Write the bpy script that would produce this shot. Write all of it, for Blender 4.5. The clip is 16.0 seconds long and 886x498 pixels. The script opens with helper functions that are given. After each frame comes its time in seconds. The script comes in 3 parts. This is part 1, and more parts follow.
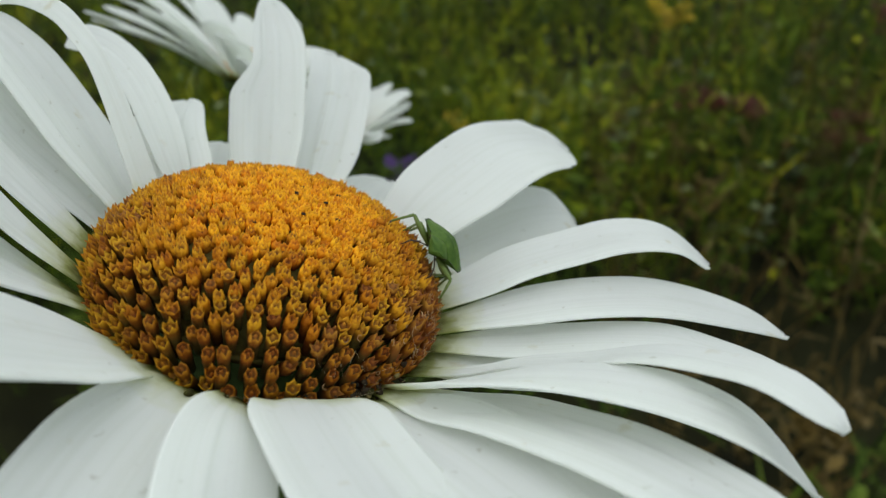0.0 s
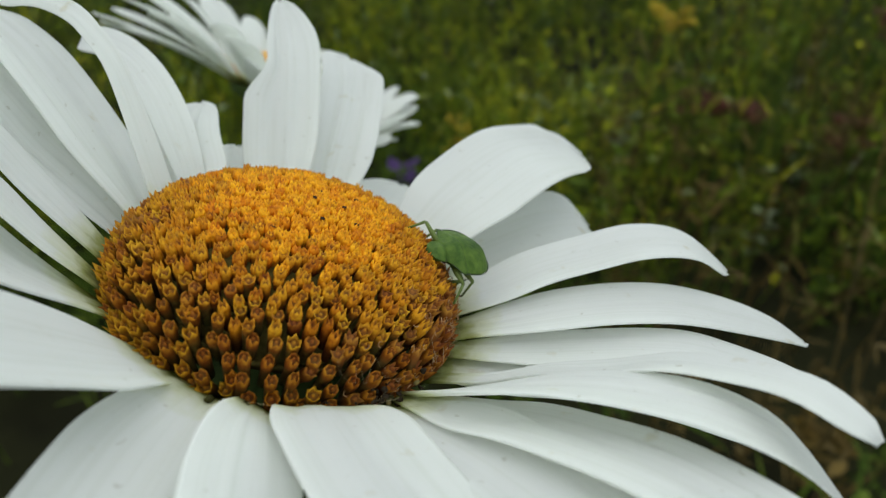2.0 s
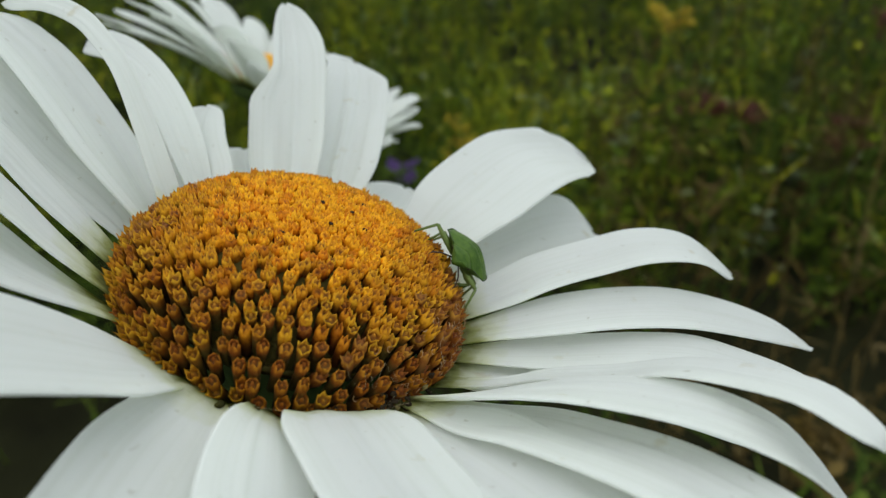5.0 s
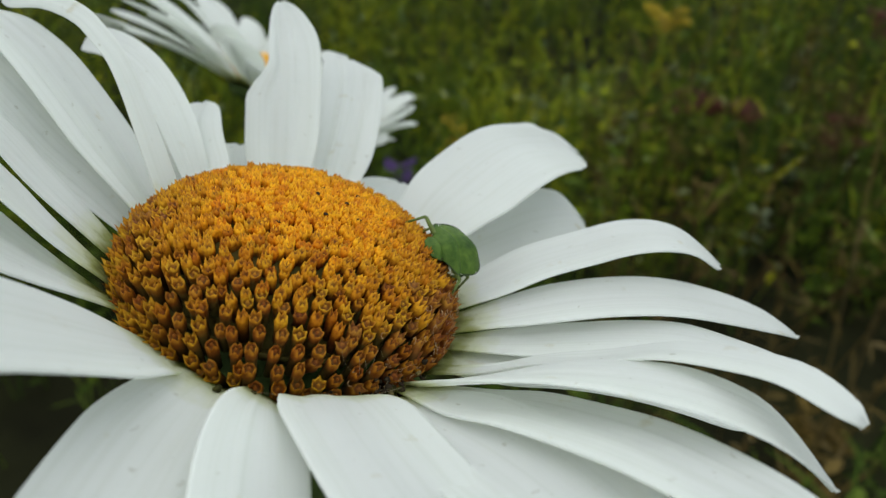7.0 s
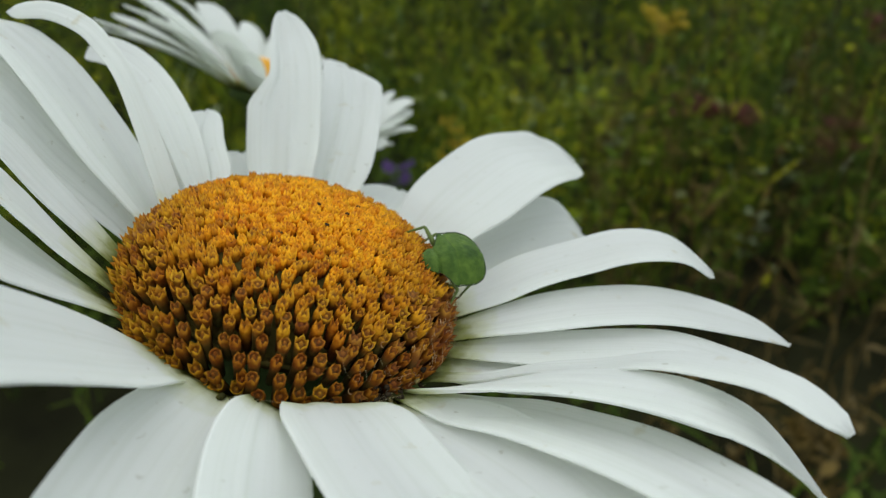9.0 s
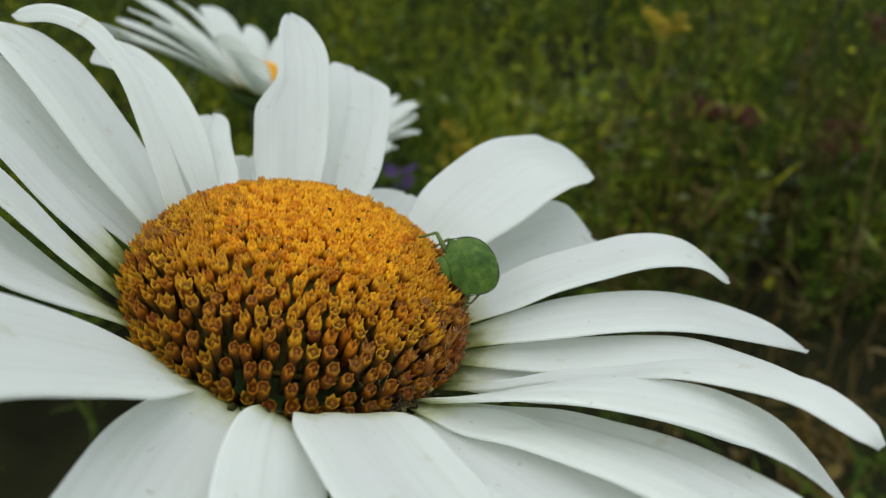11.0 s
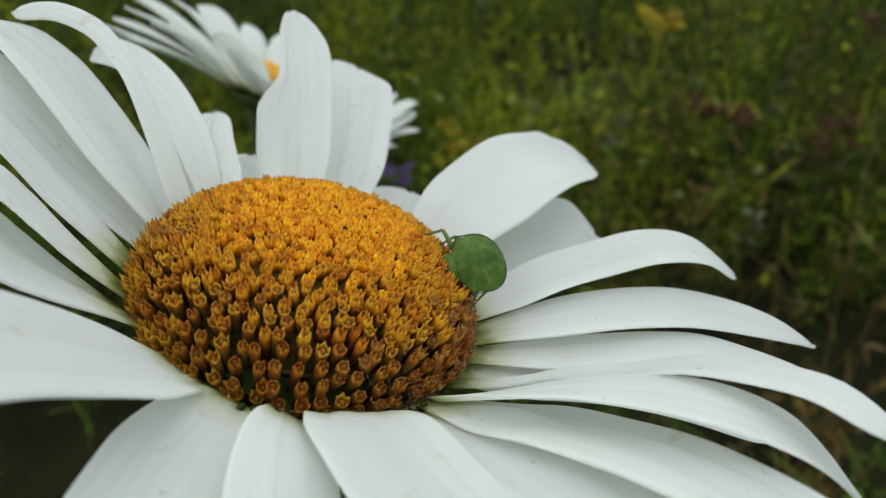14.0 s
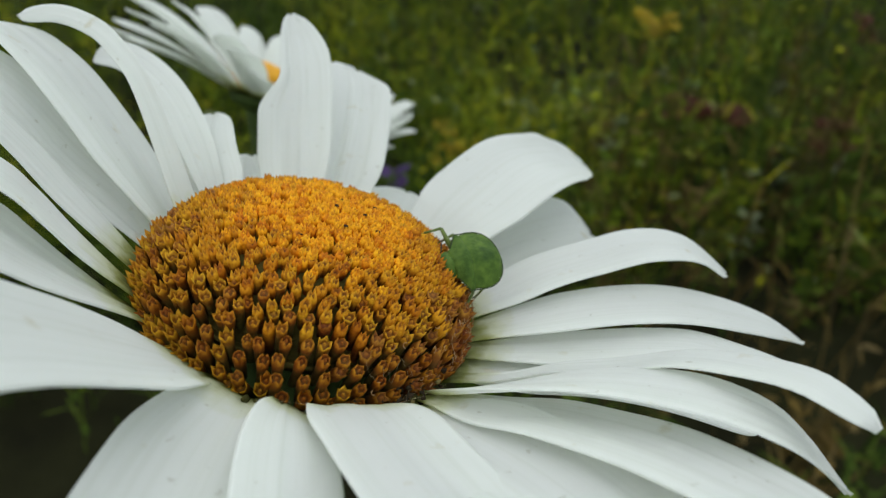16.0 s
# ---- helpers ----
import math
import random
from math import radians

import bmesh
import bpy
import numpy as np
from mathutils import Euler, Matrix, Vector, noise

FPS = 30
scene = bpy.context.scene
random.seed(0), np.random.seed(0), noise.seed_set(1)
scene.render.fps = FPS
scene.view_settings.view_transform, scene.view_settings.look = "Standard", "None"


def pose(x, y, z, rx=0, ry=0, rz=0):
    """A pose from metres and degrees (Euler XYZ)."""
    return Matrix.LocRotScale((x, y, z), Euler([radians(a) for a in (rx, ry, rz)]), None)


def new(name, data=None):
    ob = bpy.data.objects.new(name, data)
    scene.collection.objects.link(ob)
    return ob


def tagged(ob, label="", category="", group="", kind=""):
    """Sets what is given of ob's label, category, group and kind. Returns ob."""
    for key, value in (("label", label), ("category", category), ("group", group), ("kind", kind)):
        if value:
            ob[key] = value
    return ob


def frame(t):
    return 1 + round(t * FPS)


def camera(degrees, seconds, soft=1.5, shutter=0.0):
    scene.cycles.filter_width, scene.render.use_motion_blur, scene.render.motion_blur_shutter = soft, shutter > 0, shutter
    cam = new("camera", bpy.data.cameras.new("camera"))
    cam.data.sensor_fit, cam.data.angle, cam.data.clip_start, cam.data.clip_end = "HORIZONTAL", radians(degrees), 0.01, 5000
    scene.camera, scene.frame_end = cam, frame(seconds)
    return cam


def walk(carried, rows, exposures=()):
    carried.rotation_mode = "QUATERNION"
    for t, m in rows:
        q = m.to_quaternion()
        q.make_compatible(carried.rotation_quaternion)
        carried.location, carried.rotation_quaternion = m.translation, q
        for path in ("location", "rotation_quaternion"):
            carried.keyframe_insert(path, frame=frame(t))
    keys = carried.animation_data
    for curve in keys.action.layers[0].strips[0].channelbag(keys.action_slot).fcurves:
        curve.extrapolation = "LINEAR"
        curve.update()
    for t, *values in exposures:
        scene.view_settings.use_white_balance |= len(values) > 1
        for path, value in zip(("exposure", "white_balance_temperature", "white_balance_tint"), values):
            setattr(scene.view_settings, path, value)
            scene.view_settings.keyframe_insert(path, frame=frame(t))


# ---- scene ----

MM = 0.001
cam = camera(66.0, 16.0, soft=1.25)
cam.data.dof.use_dof = True
cam.data.dof.focus_distance = 0.047
cam.data.dof.aperture_fstop = 43.0
PATH = [
    (0, 0.00000, 0.00000, 0.80000, 55.000, -0.000, 0.000),
    (0.5, -0.00064, 0.00042, 0.79965, 55.042, -0.053, 0.037),
    (1, -0.00081, 0.00082, 0.79968, 55.069, -0.103, 0.109),
    (1.5, -0.00114, 0.00078, 0.79979, 55.132, -0.174, 0.139),
    (2, -0.00131, 0.00046, 0.79990, 55.230, -0.170, 0.205),
    (2.5, -0.00137, -0.00007, 0.80019, 55.207, -0.238, 0.231),
    (3, -0.00066, 0.00029, 0.80005, 55.176, -0.264, 0.064),
    (3.5, -0.00149, 0.00045, 0.79992, 55.187, -0.247, 0.124),
    (4, -0.00187, 0.00104, 0.79998, 55.184, -0.242, 0.164),
    (6.5, -0.00199, -0.00076, 0.80062, 55.330, -0.245, -0.119),
    (7, -0.00159, -0.00083, 0.80024, 55.302, -0.165, -0.177),
    (7.5, -0.00176, -0.00081, 0.80075, 55.221, -0.291, -0.241),
    (8, -0.00206, -0.00038, 0.80065, 55.235, -0.295, -0.279),
    (8.5, -0.00140, -0.00075, 0.80102, 55.325, -0.298, -0.294),
    (9, -0.00168, -0.00129, 0.80134, 55.395, -0.430, -0.257),
    (11.5, -0.00289, -0.00012, 0.80091, 55.704, -0.201, -0.198),
    (12, -0.00327, 0.00005, 0.80093, 55.707, -0.139, -0.236),
    (12.5, -0.00304, -0.00046, 0.80088, 55.726, -0.105, -0.405),
    (13, -0.00389, 0.00035, 0.80071, 55.632, -0.113, -0.399),
    (13.5, -0.00371, 0.00041, 0.80077, 55.540, -0.145, -0.634),
    (14, -0.00334, -0.00023, 0.80069, 55.577, -0.149, -0.715),
    (14.5, -0.00328, -0.00043, 0.80125, 55.483, -0.264, -0.824),
    (15, -0.00307, -0.00119, 0.80129, 55.484, -0.283, -0.959),
    (15.5, -0.00330, -0.00147, 0.80111, 55.556, -0.206, -0.920),
    (16, -0.00349, -0.00141, 0.80119, 55.683, -0.367, -0.938),
]
walk(cam, [(t, pose(*p)) for t, *p in PATH])

# ---- light: bright overcast sky ----
world = bpy.data.worlds.new("overcast")
scene.world = world
world.use_nodes = True
wn = world.node_tree.nodes
wl = world.node_tree.links
sky = wn.new("ShaderNodeTexSky")
sky.sky_type = "NISHITA"
sky.sun_disc = False
sky.sun_elevation, sky.sun_rotation = radians(55), radians(-150)
sky.air_density, sky.dust_density = 1.0, 4.0
veil = wn.new("ShaderNodeMix")
veil.data_type = "RGBA"
veil.inputs[0].default_value = 0.85
veil.inputs[7].default_value = (5.6, 6.2, 6.55, 1)
wl.new(sky.outputs[0], veil.inputs[6])
wl.new(veil.outputs[2], wn["Background"].inputs[0])
wn["Background"].inputs[1].default_value = 0.160
sun = new("sun", bpy.data.lights.new("sun", "SUN"))
sun.data.energy, sun.data.angle, sun.data.color = 1.28, radians(85), (0.985, 1.0, 0.98)
sun.matrix_world = pose(0, 0, 3, -24, 5, 0)
scene.view_settings.exposure = 0.0


# ---- materials ----
class Mat:
    """A node material with a principled shader and short calls for the usual nodes."""

    def __init__(self, name, rough=0.6, spec=0.3, **values):
        self.m = bpy.data.materials.new(name)
        self.m.use_nodes = True
        self.t = self.m.node_tree
        self.b = self.t.nodes["Principled BSDF"]
        self.set("Roughness", rough)
        self.set("Specular IOR Level", spec)
        for key, value in values.items():
            self.set(key.replace("_", " "), value)

    def set(self, key, value):
        if isinstance(value, bpy.types.NodeSocket):
            self.t.links.new(value, self.b.inputs[key])
        else:
            self.b.inputs[key].default_value = value

    def node(self, kind, **props):
        n = self.t.nodes.new("ShaderNode" + kind)
        for key, value in props.items():
            if key == "operation":
                n.operation = value
            elif key == "data_type":
                n.data_type = value
            elif key == "blend":
                n.blend_type = value
        return n

    def put(self, socket, value):
        if isinstance(value, bpy.types.NodeSocket):
            self.t.links.new(value, socket)
        else:
            socket.default_value = value

    def math(self, op, a, b=0.0):
        n = self.node("Math", operation=op)
        self.put(n.inputs[0], a)
        self.put(n.inputs[1], b)
        return n.outputs[0]

    def coord(self, which="Object"):
        return self.node("TexCoord").outputs[which]

    def uv(self):
        n = self.node("SeparateXYZ")
        self.put(n.inputs[0], self.coord("UV"))
        return n.outputs[0], n.outputs[1]

    def xyz(self, which="Object"):
        n = self.node("SeparateXYZ")
        self.put(n.inputs[0], self.coord(which))
        return n.outputs

    def noise(self, scale, detail=3.0, vector=None):
        n = self.node("TexNoise")
        self.put(n.inputs["Vector"], vector if vector else self.coord())
        n.inputs["Scale"].default_value = scale
        n.inputs["Detail"].default_value = detail
        return n.outputs["Fac"]

    def ramp(self, fac, *stops):
        n = self.node("ValToRGB")
        while len(n.color_ramp.elements) < len(stops):
            n.color_ramp.elements.new(0.5)
        for e, (p, c) in zip(n.color_ramp.elements, stops):
            e.position = p
            e.color = (*c, 1) if len(c) == 3 else c
        self.put(n.inputs[0], fac)
        return n.outputs[0]

    def mix(self, fac, a, b, blend="MIX"):
        n = self.node("Mix", data_type="RGBA", blend=blend)
        self.put(n.inputs[0], fac)
        for i, v in ((6, a), (7, b)):
            self.put(n.inputs[i], (*v, 1) if isinstance(v, tuple) and len(v) == 3 else v)
        return n.outputs[2]

    def bump(self, height, strength=0.3, distance=0.0002):
        n = self.node("Bump")
        self.put(n.inputs["Height"], height)
        n.inputs["Strength"].default_value = strength
        n.inputs["Distance"].default_value = distance
        self.put(self.b.inputs["Normal"], n.outputs[0])
        return n.outputs[0]

    def translucent(self, amount, colour, normal=None):
        """Lets part of the light through a thin leaf."""
        tr = self.node("BsdfTranslucent")
        self.put(tr.inputs[0], (*colour, 1) if isinstance(colour, tuple) else colour)
        mx = self.node("MixShader")
        self.put(mx.inputs[0], amount)
        self.t.links.new(self.b.outputs[0], mx.inputs[1])
        self.t.links.new(tr.outputs[0], mx.inputs[2])
        self.t.links.new(mx.outputs[0], self.t.nodes["Material Output"].inputs[0])
        return self


def make_petal_material():
    m = Mat("petal_white", rough=0.55, spec=0.25)
    u, v = m.uv()
    veins = m.noise(1.0, 2.0, vector=m_scale(m, u, v, 0.8, 6.0))
    blotch = m.noise(260.0, 4.0)
    tint = m.mix(m.math("MULTIPLY", blotch, 0.5), (0.90, 0.91, 0.90), (0.85, 0.86, 0.835))
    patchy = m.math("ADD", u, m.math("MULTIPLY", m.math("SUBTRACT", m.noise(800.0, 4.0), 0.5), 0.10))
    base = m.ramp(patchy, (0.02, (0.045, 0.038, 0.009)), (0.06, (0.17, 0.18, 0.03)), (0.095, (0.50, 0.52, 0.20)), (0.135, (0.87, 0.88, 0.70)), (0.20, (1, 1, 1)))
    stain = m.ramp(m.noise(420.0, 6.0), (0.66, (1, 1, 1)), (0.76, (0.88, 0.84, 0.74)))
    speck = m.ramp(m.noise(1300.0, 2.0), (0.70, (1, 1, 1)), (0.78, (0.72, 0.70, 0.64)))
    stain = m.mix(m.math("MULTIPLY", m.noise(90.0, 2.0), 1.2), stain, m.mix(1.0, stain, speck, "MULTIPLY"))
    lines = m.ramp(m.noise(1.0, 2.0, vector=m_scale(m, u, v, 1.9, 23.0)), (0.34, (0.965, 0.968, 0.955)), (0.52, (1, 1, 1)))
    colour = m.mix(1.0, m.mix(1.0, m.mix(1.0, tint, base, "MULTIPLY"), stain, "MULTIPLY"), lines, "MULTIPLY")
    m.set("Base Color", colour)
    nrm = m.bump(m.math("ADD", veins, m.math("MULTIPLY", m.noise(2500.0, 2.0), 0.10)), 0.26, 0.00016)
    return m.translucent(0.58, m.mix(1.0, colour, (0.98, 1.0, 0.95), "MULTIPLY")).m


def m_scale(m, u, v, a, b):
    n = m.node("CombineXYZ")
    m.put(n.inputs[0], m.math("MULTIPLY", u, a))
    m.put(n.inputs[1], m.math("MULTIPLY", v, b))
    r = m.node("ObjectInfo").outputs["Random"]
    m.put(n.inputs[2], m.math("MULTIPLY", r, 40.0))
    return n.outputs[0]


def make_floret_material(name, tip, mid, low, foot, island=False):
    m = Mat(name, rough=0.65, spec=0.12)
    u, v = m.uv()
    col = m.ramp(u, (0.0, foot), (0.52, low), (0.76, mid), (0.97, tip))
    r = m.node("NewGeometry").outputs["Random Per Island"] if island else m.node("ObjectInfo").outputs["Random"]
    shade = m.ramp(r, (0.0, (0.76, 0.54, 0.46)), (0.25, (0.96, 0.86, 0.8)), (0.6, (1.0, 1.0, 1.0)), (1.0, (1.03, 1.12, 1.1)))
    grime = m.ramp(m.noise(2600.0 if island else 3.0, 3.0), (0.32, (0.60, 0.46, 0.34)), (0.58, (1, 1, 1)))
    m.set("Base Color", m.mix(1.0, m.mix(1.0, col, shade, "MULTIPLY"), grime, "MULTIPLY"))
    m.bump(m.noise(6000.0 if island else 7.0, 2.0), 0.3, 0.0001)
    return m.m


def make_plain(name, a, b, scale, rough=0.7, bump=0.2, dist=0.0005, spec=0.3):
    m = Mat(name, rough=rough, spec=spec)
    n = m.noise(scale, 4.0)
    m.set("Base Color", m.ramp(n, (0.3, a), (0.7, b)))
    m.bump(m.noise(scale * 4, 3.0), bump, dist)
    return m


def make_bug_back():
    """Green with a darker, blotched field along the middle of the abdomen."""
    m = Mat("bug_back_green", rough=0.55, spec=0.14)
    n = m.noise(1600.0, 4.0)
    x, y, z = m.xyz()
    dx = m.math("DIVIDE", m.math("ADD", x, 0.0011), 0.00085)
    dy = m.math("DIVIDE", y, 0.00075)
    far = m.math("ADD", m.math("MULTIPLY", dx, dx), m.math("MULTIPLY", dy, dy))
    field = m.ramp(m.math("ADD", m.math("MULTIPLY", far, 0.5), m.math("MULTIPLY", m.noise(1400.0, 3.0), 0.8)), (0.55, (0.60, 0.68, 0.76)), (1.0, (1.1, 1.06, 1)))
    m.set("Base Color", m.mix(1.0, m.ramp(n, (0.3, (0.028, 0.068, 0.008)), (0.7, (0.080, 0.140, 0.020))), field, "MULTIPLY"))
    m.bump(m.noise(4200.0, 3.0), 0.7, 0.00010)
    return m.m


PETAL = make_petal_material()
# tip, mid, low, foot: lower stops mix green-brown tubes with shade between them
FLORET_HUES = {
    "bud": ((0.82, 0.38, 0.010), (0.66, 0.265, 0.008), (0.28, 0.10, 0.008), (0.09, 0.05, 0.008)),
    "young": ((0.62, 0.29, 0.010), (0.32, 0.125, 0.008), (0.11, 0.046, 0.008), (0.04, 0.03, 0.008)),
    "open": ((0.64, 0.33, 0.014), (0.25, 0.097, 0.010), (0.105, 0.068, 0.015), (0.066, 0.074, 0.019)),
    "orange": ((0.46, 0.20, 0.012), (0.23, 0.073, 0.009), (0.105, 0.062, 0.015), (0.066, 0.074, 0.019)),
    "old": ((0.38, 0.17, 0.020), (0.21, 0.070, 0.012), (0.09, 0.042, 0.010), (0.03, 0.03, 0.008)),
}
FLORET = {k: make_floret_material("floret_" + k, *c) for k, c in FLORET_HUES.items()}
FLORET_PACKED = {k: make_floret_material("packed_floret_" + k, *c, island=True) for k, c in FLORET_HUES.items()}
RECEPTACLE = make_plain("receptacle_green", (0.060, 0.054, 0.014), (0.125, 0.098, 0.026), 900.0, rough=0.9, spec=0.05).m
SMUDGE = make_plain("smudge_olive", (0.016, 0.015, 0.005), (0.065, 0.062, 0.016), 1400.0, rough=0.85, spec=0.05).m
STEM = make_plain("stem_green", (0.028, 0.046, 0.010), (0.05, 0.078, 0.018), 300.0, spec=0.1).m
BUG = make_plain("bug_green", (0.028, 0.068, 0.008), (0.080, 0.140, 0.020), 1600.0, rough=0.55, bump=0.7, dist=0.00008, spec=0.14).m
BUG_BACK = make_bug_back()
BUG_LEG = make_plain("bug_leg_green", (0.08, 0.125, 0.022), (0.14, 0.185, 0.042), 1500.0, rough=0.45).m
BUG_MARGIN = make_plain("bug_margin_dark", (0.015, 0.032, 0.008), (0.03, 0.055, 0.012), 1500.0, rough=0.5).m
BUG_FOOT = make_plain("bug_foot_brown", (0.03, 0.02, 0.015), (0.06, 0.035, 0.02), 1500.0).m


# ---- building helpers ----
def mesh_from(name, bm, material):
    me = bpy.data.meshes.new(name)
    bmesh.ops.recalc_face_normals(bm, faces=bm.faces)
    bm.to_mesh(me)
    bm.free()
    for p in me.polygons:
        p.use_smooth = True
    if isinstance(material, (list, tuple)):
        for mt in material:
            me.materials.append(mt)
    else:
        me.materials.append(material)
    return me


def part(name, bm, material, parent, label=""):
    ob = new(name, mesh_from(name, bm, material) if isinstance(bm, bmesh.types.BMesh) else bm)
    ob.parent = parent
    return tagged(ob, label)


def thing(name, m, label, category, group="", kind=""):
    ob = new(name)
    ob.empty_display_size = 0.01
    ob.matrix_world = m
    return tagged(ob, label, category, group, kind)


def tube(bm, pts, radii, seg=8, cap=True):
    """A round tube through points; radii may differ from point to point."""
    pts = [Vector(p) for p in pts]
    rings = []
    side = None
    for i, p in enumerate(pts):
        t = (pts[min(i + 1, len(pts) - 1)] - pts[max(i - 1, 0)]).normalized()
        if side is None:
            side = t.orthogonal().normalized()
        side = (side - t * side.dot(t)).normalized()
        up = t.cross(side)
        r = radii[i] if isinstance(radii, (list, tuple)) else radii
        rings.append([bm.verts.new(p + (side * math.cos(a) + up * math.sin(a)) * r) for a in (k * 2 * math.pi / seg for k in range(seg))])
    for a, b in zip(rings, rings[1:]):
        for k in range(seg):
            bm.faces.new((a[k], a[(k + 1) % seg], b[(k + 1) % seg], b[k]))
    if cap:
        bm.faces.new(rings[0][::-1])
        bm.faces.new(rings[-1])
    return bm


def spline(points, n):
    """n + 1 points at even arc length on a smooth curve through the points."""
    p = np.array(points, float)
    fine = []
    q = np.vstack([2 * p[0] - p[1], p, 2 * p[-1] - p[-2]])
    for i in range(1, len(q) - 2):
        for s in np.linspace(0, 1, 12, endpoint=False):
            a, b, c, d = q[i - 1], q[i], q[i + 1], q[i + 2]
            fine.append(0.5 * (2 * b + (c - a) * s + (2 * a - 5 * b + 4 * c - d) * s * s + (3 * b - a - 3 * c + d) * s ** 3))
    fine.append(p[-1])
    fine = np.array(fine)
    arc = np.concatenate([[0], np.cumsum(np.linalg.norm(np.diff(fine, axis=0), axis=1))])
    want = np.linspace(0, arc[-1], n + 1)
    return np.stack([np.interp(want, arc, fine[:, k]) for k in range(p.shape[1])], 1)


def smooth(a, b, x):
    x = min(1, max(0, (x - a) / (b - a)))
    return x * x * (3 - 2 * x)


def petal_mesh(az, profile, width, bend=0.0, roll=(0.0, 0.0), cup=0.25, blunt=2.6, base=0.42, shoulder=0.35, taper=0.62, nick=(0.0, 0.0, 1.0), skew=0.0, pinch=(0.0, 0.0, 0.5, 0.7), pleat=1.0, pale=0.0, seed=0, nu=36, nv=40):
    """A ray petal in millimetres: it starts at azimuth az and follows the profile of radius and height; bend turns its tip sideways,
    roll tips it about its length at foot and tip, cup lifts its margins, pinch narrows its two sides, pleat deepens its folds, pale shortens the green of its foot."""
    rng = random.Random(seed * 7 + 3)
    line = spline(profile, nu)
    folds = [(rng.uniform(0.18 + 0.24 * i, 0.32 + 0.24 * i), rng.uniform(0.06, 0.17), rng.uniform(0.04, 0.07), rng.choice((-1, 1))) for i in range(3)]
    wave, phase = rng.uniform(0.05, 0.16), rng.uniform(0, 6)
    notch = rng.uniform(0.02, 0.05)
    bm = bmesh.new()
    uvl = bm.loops.layers.uv.new("UVMap")
    top, low, us = [], [], []
    centre = []
    for i in range(nu + 1):
        u = i / nu
        a = radians(az + bend * u * u)
        centre.append(Vector((line[i][0] * math.cos(a), line[i][0] * math.sin(a), line[i][1])))
    for i in range(nu + 1):
        u = i / nu
        t = (centre[min(i + 1, nu)] - centre[max(i - 1, 0)]).normalized()
        s = t.cross(Vector((0, 0, 1)))
        s = (s if s.length > 0.15 else Vector((math.sin(radians(az)), -math.cos(radians(az)), 0))).normalized()
        r = radians(roll[0] + (roll[1] - roll[0]) * u)
        n = s.cross(t).normalized()
        s, n = s * math.cos(r) + n * math.sin(r), n * math.cos(r) - s * math.sin(r)
        w = base + (1 - base) * smooth(0, shoulder, u)
        if u > taper:
            w *= max(0.0, 1 - ((u - taper) / (1.0 - taper)) ** blunt) ** (1 / 2.0)
        w = max(w, 0.10) * width / 2
        ring_t, ring_l = [], []
        for j in range(nv + 1):
            v = j / nv * 2 - 1
            f = (j / nv)
            h = cup * (v * v - 0.25) * smooth(0, 0.25, u) * width / 8
            groove = -sum(dp * math.exp(-((f - at) / (wd if (f - at) * way > 0 else wd * 2.6)) ** 2) for at, dp, wd, way in folds) * smooth(0.02, 0.15, u) * (1 - smooth(0.75, 1, u)) * min(1.0, width / 7) ** 2 * pleat
            h += groove + wave * math.sin(6 * u + phase + 1.5 * v) * abs(v)
            side = w / (width / 2) * (1 - pinch[0 if v < 0 else 1] * smooth(pinch[2], pinch[3], u))
            ahead = -notch * width * (0.5 + 0.5 * math.cos(v * 9.4)) * smooth(0.8, 1, u) - nick[1] * math.exp(-((v - nick[0]) / nick[2]) ** 2) * smooth(0.8, 1, u) + skew * v * side * smooth(0.55, 1, u)
            thick = 0.16 * (1 - 0.55 * abs(v) ** 3)
            p = centre[i] + s * (v * side * width / 2) + t * ahead
            ring_t.append(bm.verts.new((p + n * (h + thick)) * MM))
            ring_l.append(bm.verts.new((p + n * (h - thick)) * MM))
        top.append(ring_t)
        low.append(ring_l)

    def quad(q, uvs):
        f = bm.faces.new(q)
        for lp, c in zip(f.loops, uvs):
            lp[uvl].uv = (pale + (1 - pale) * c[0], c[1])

    for i in range(nu):
        for j in range(nv):
            c = [(i / nu, j / nv), ((i + 1) / nu, j / nv), ((i + 1) / nu, (j + 1) / nv), (i / nu, (j + 1) / nv)]
            quad((top[i][j], top[i + 1][j], top[i + 1][j + 1], top[i][j + 1]), c)
            quad((low[i][j], low[i][j + 1], low[i + 1][j + 1], low[i + 1][j]), [c[0], c[3], c[2], c[1]])
        for j in (0, nv):
            c = [(i / nu, j / nv), ((i + 1) / nu, j / nv), ((i + 1) / nu, j / nv), (i / nu, j / nv)]
            quad((top[i][j], low[i][j], low[i + 1][j], top[i + 1][j]), [c[0], c[3], c[2], c[1]])
    for i in (0, nu):
        for j in range(nv):
            quad((top[i][j], top[i][j + 1], low[i][j + 1], low[i][j]), [(i / nu, j / nv)] * 4)
    return bm


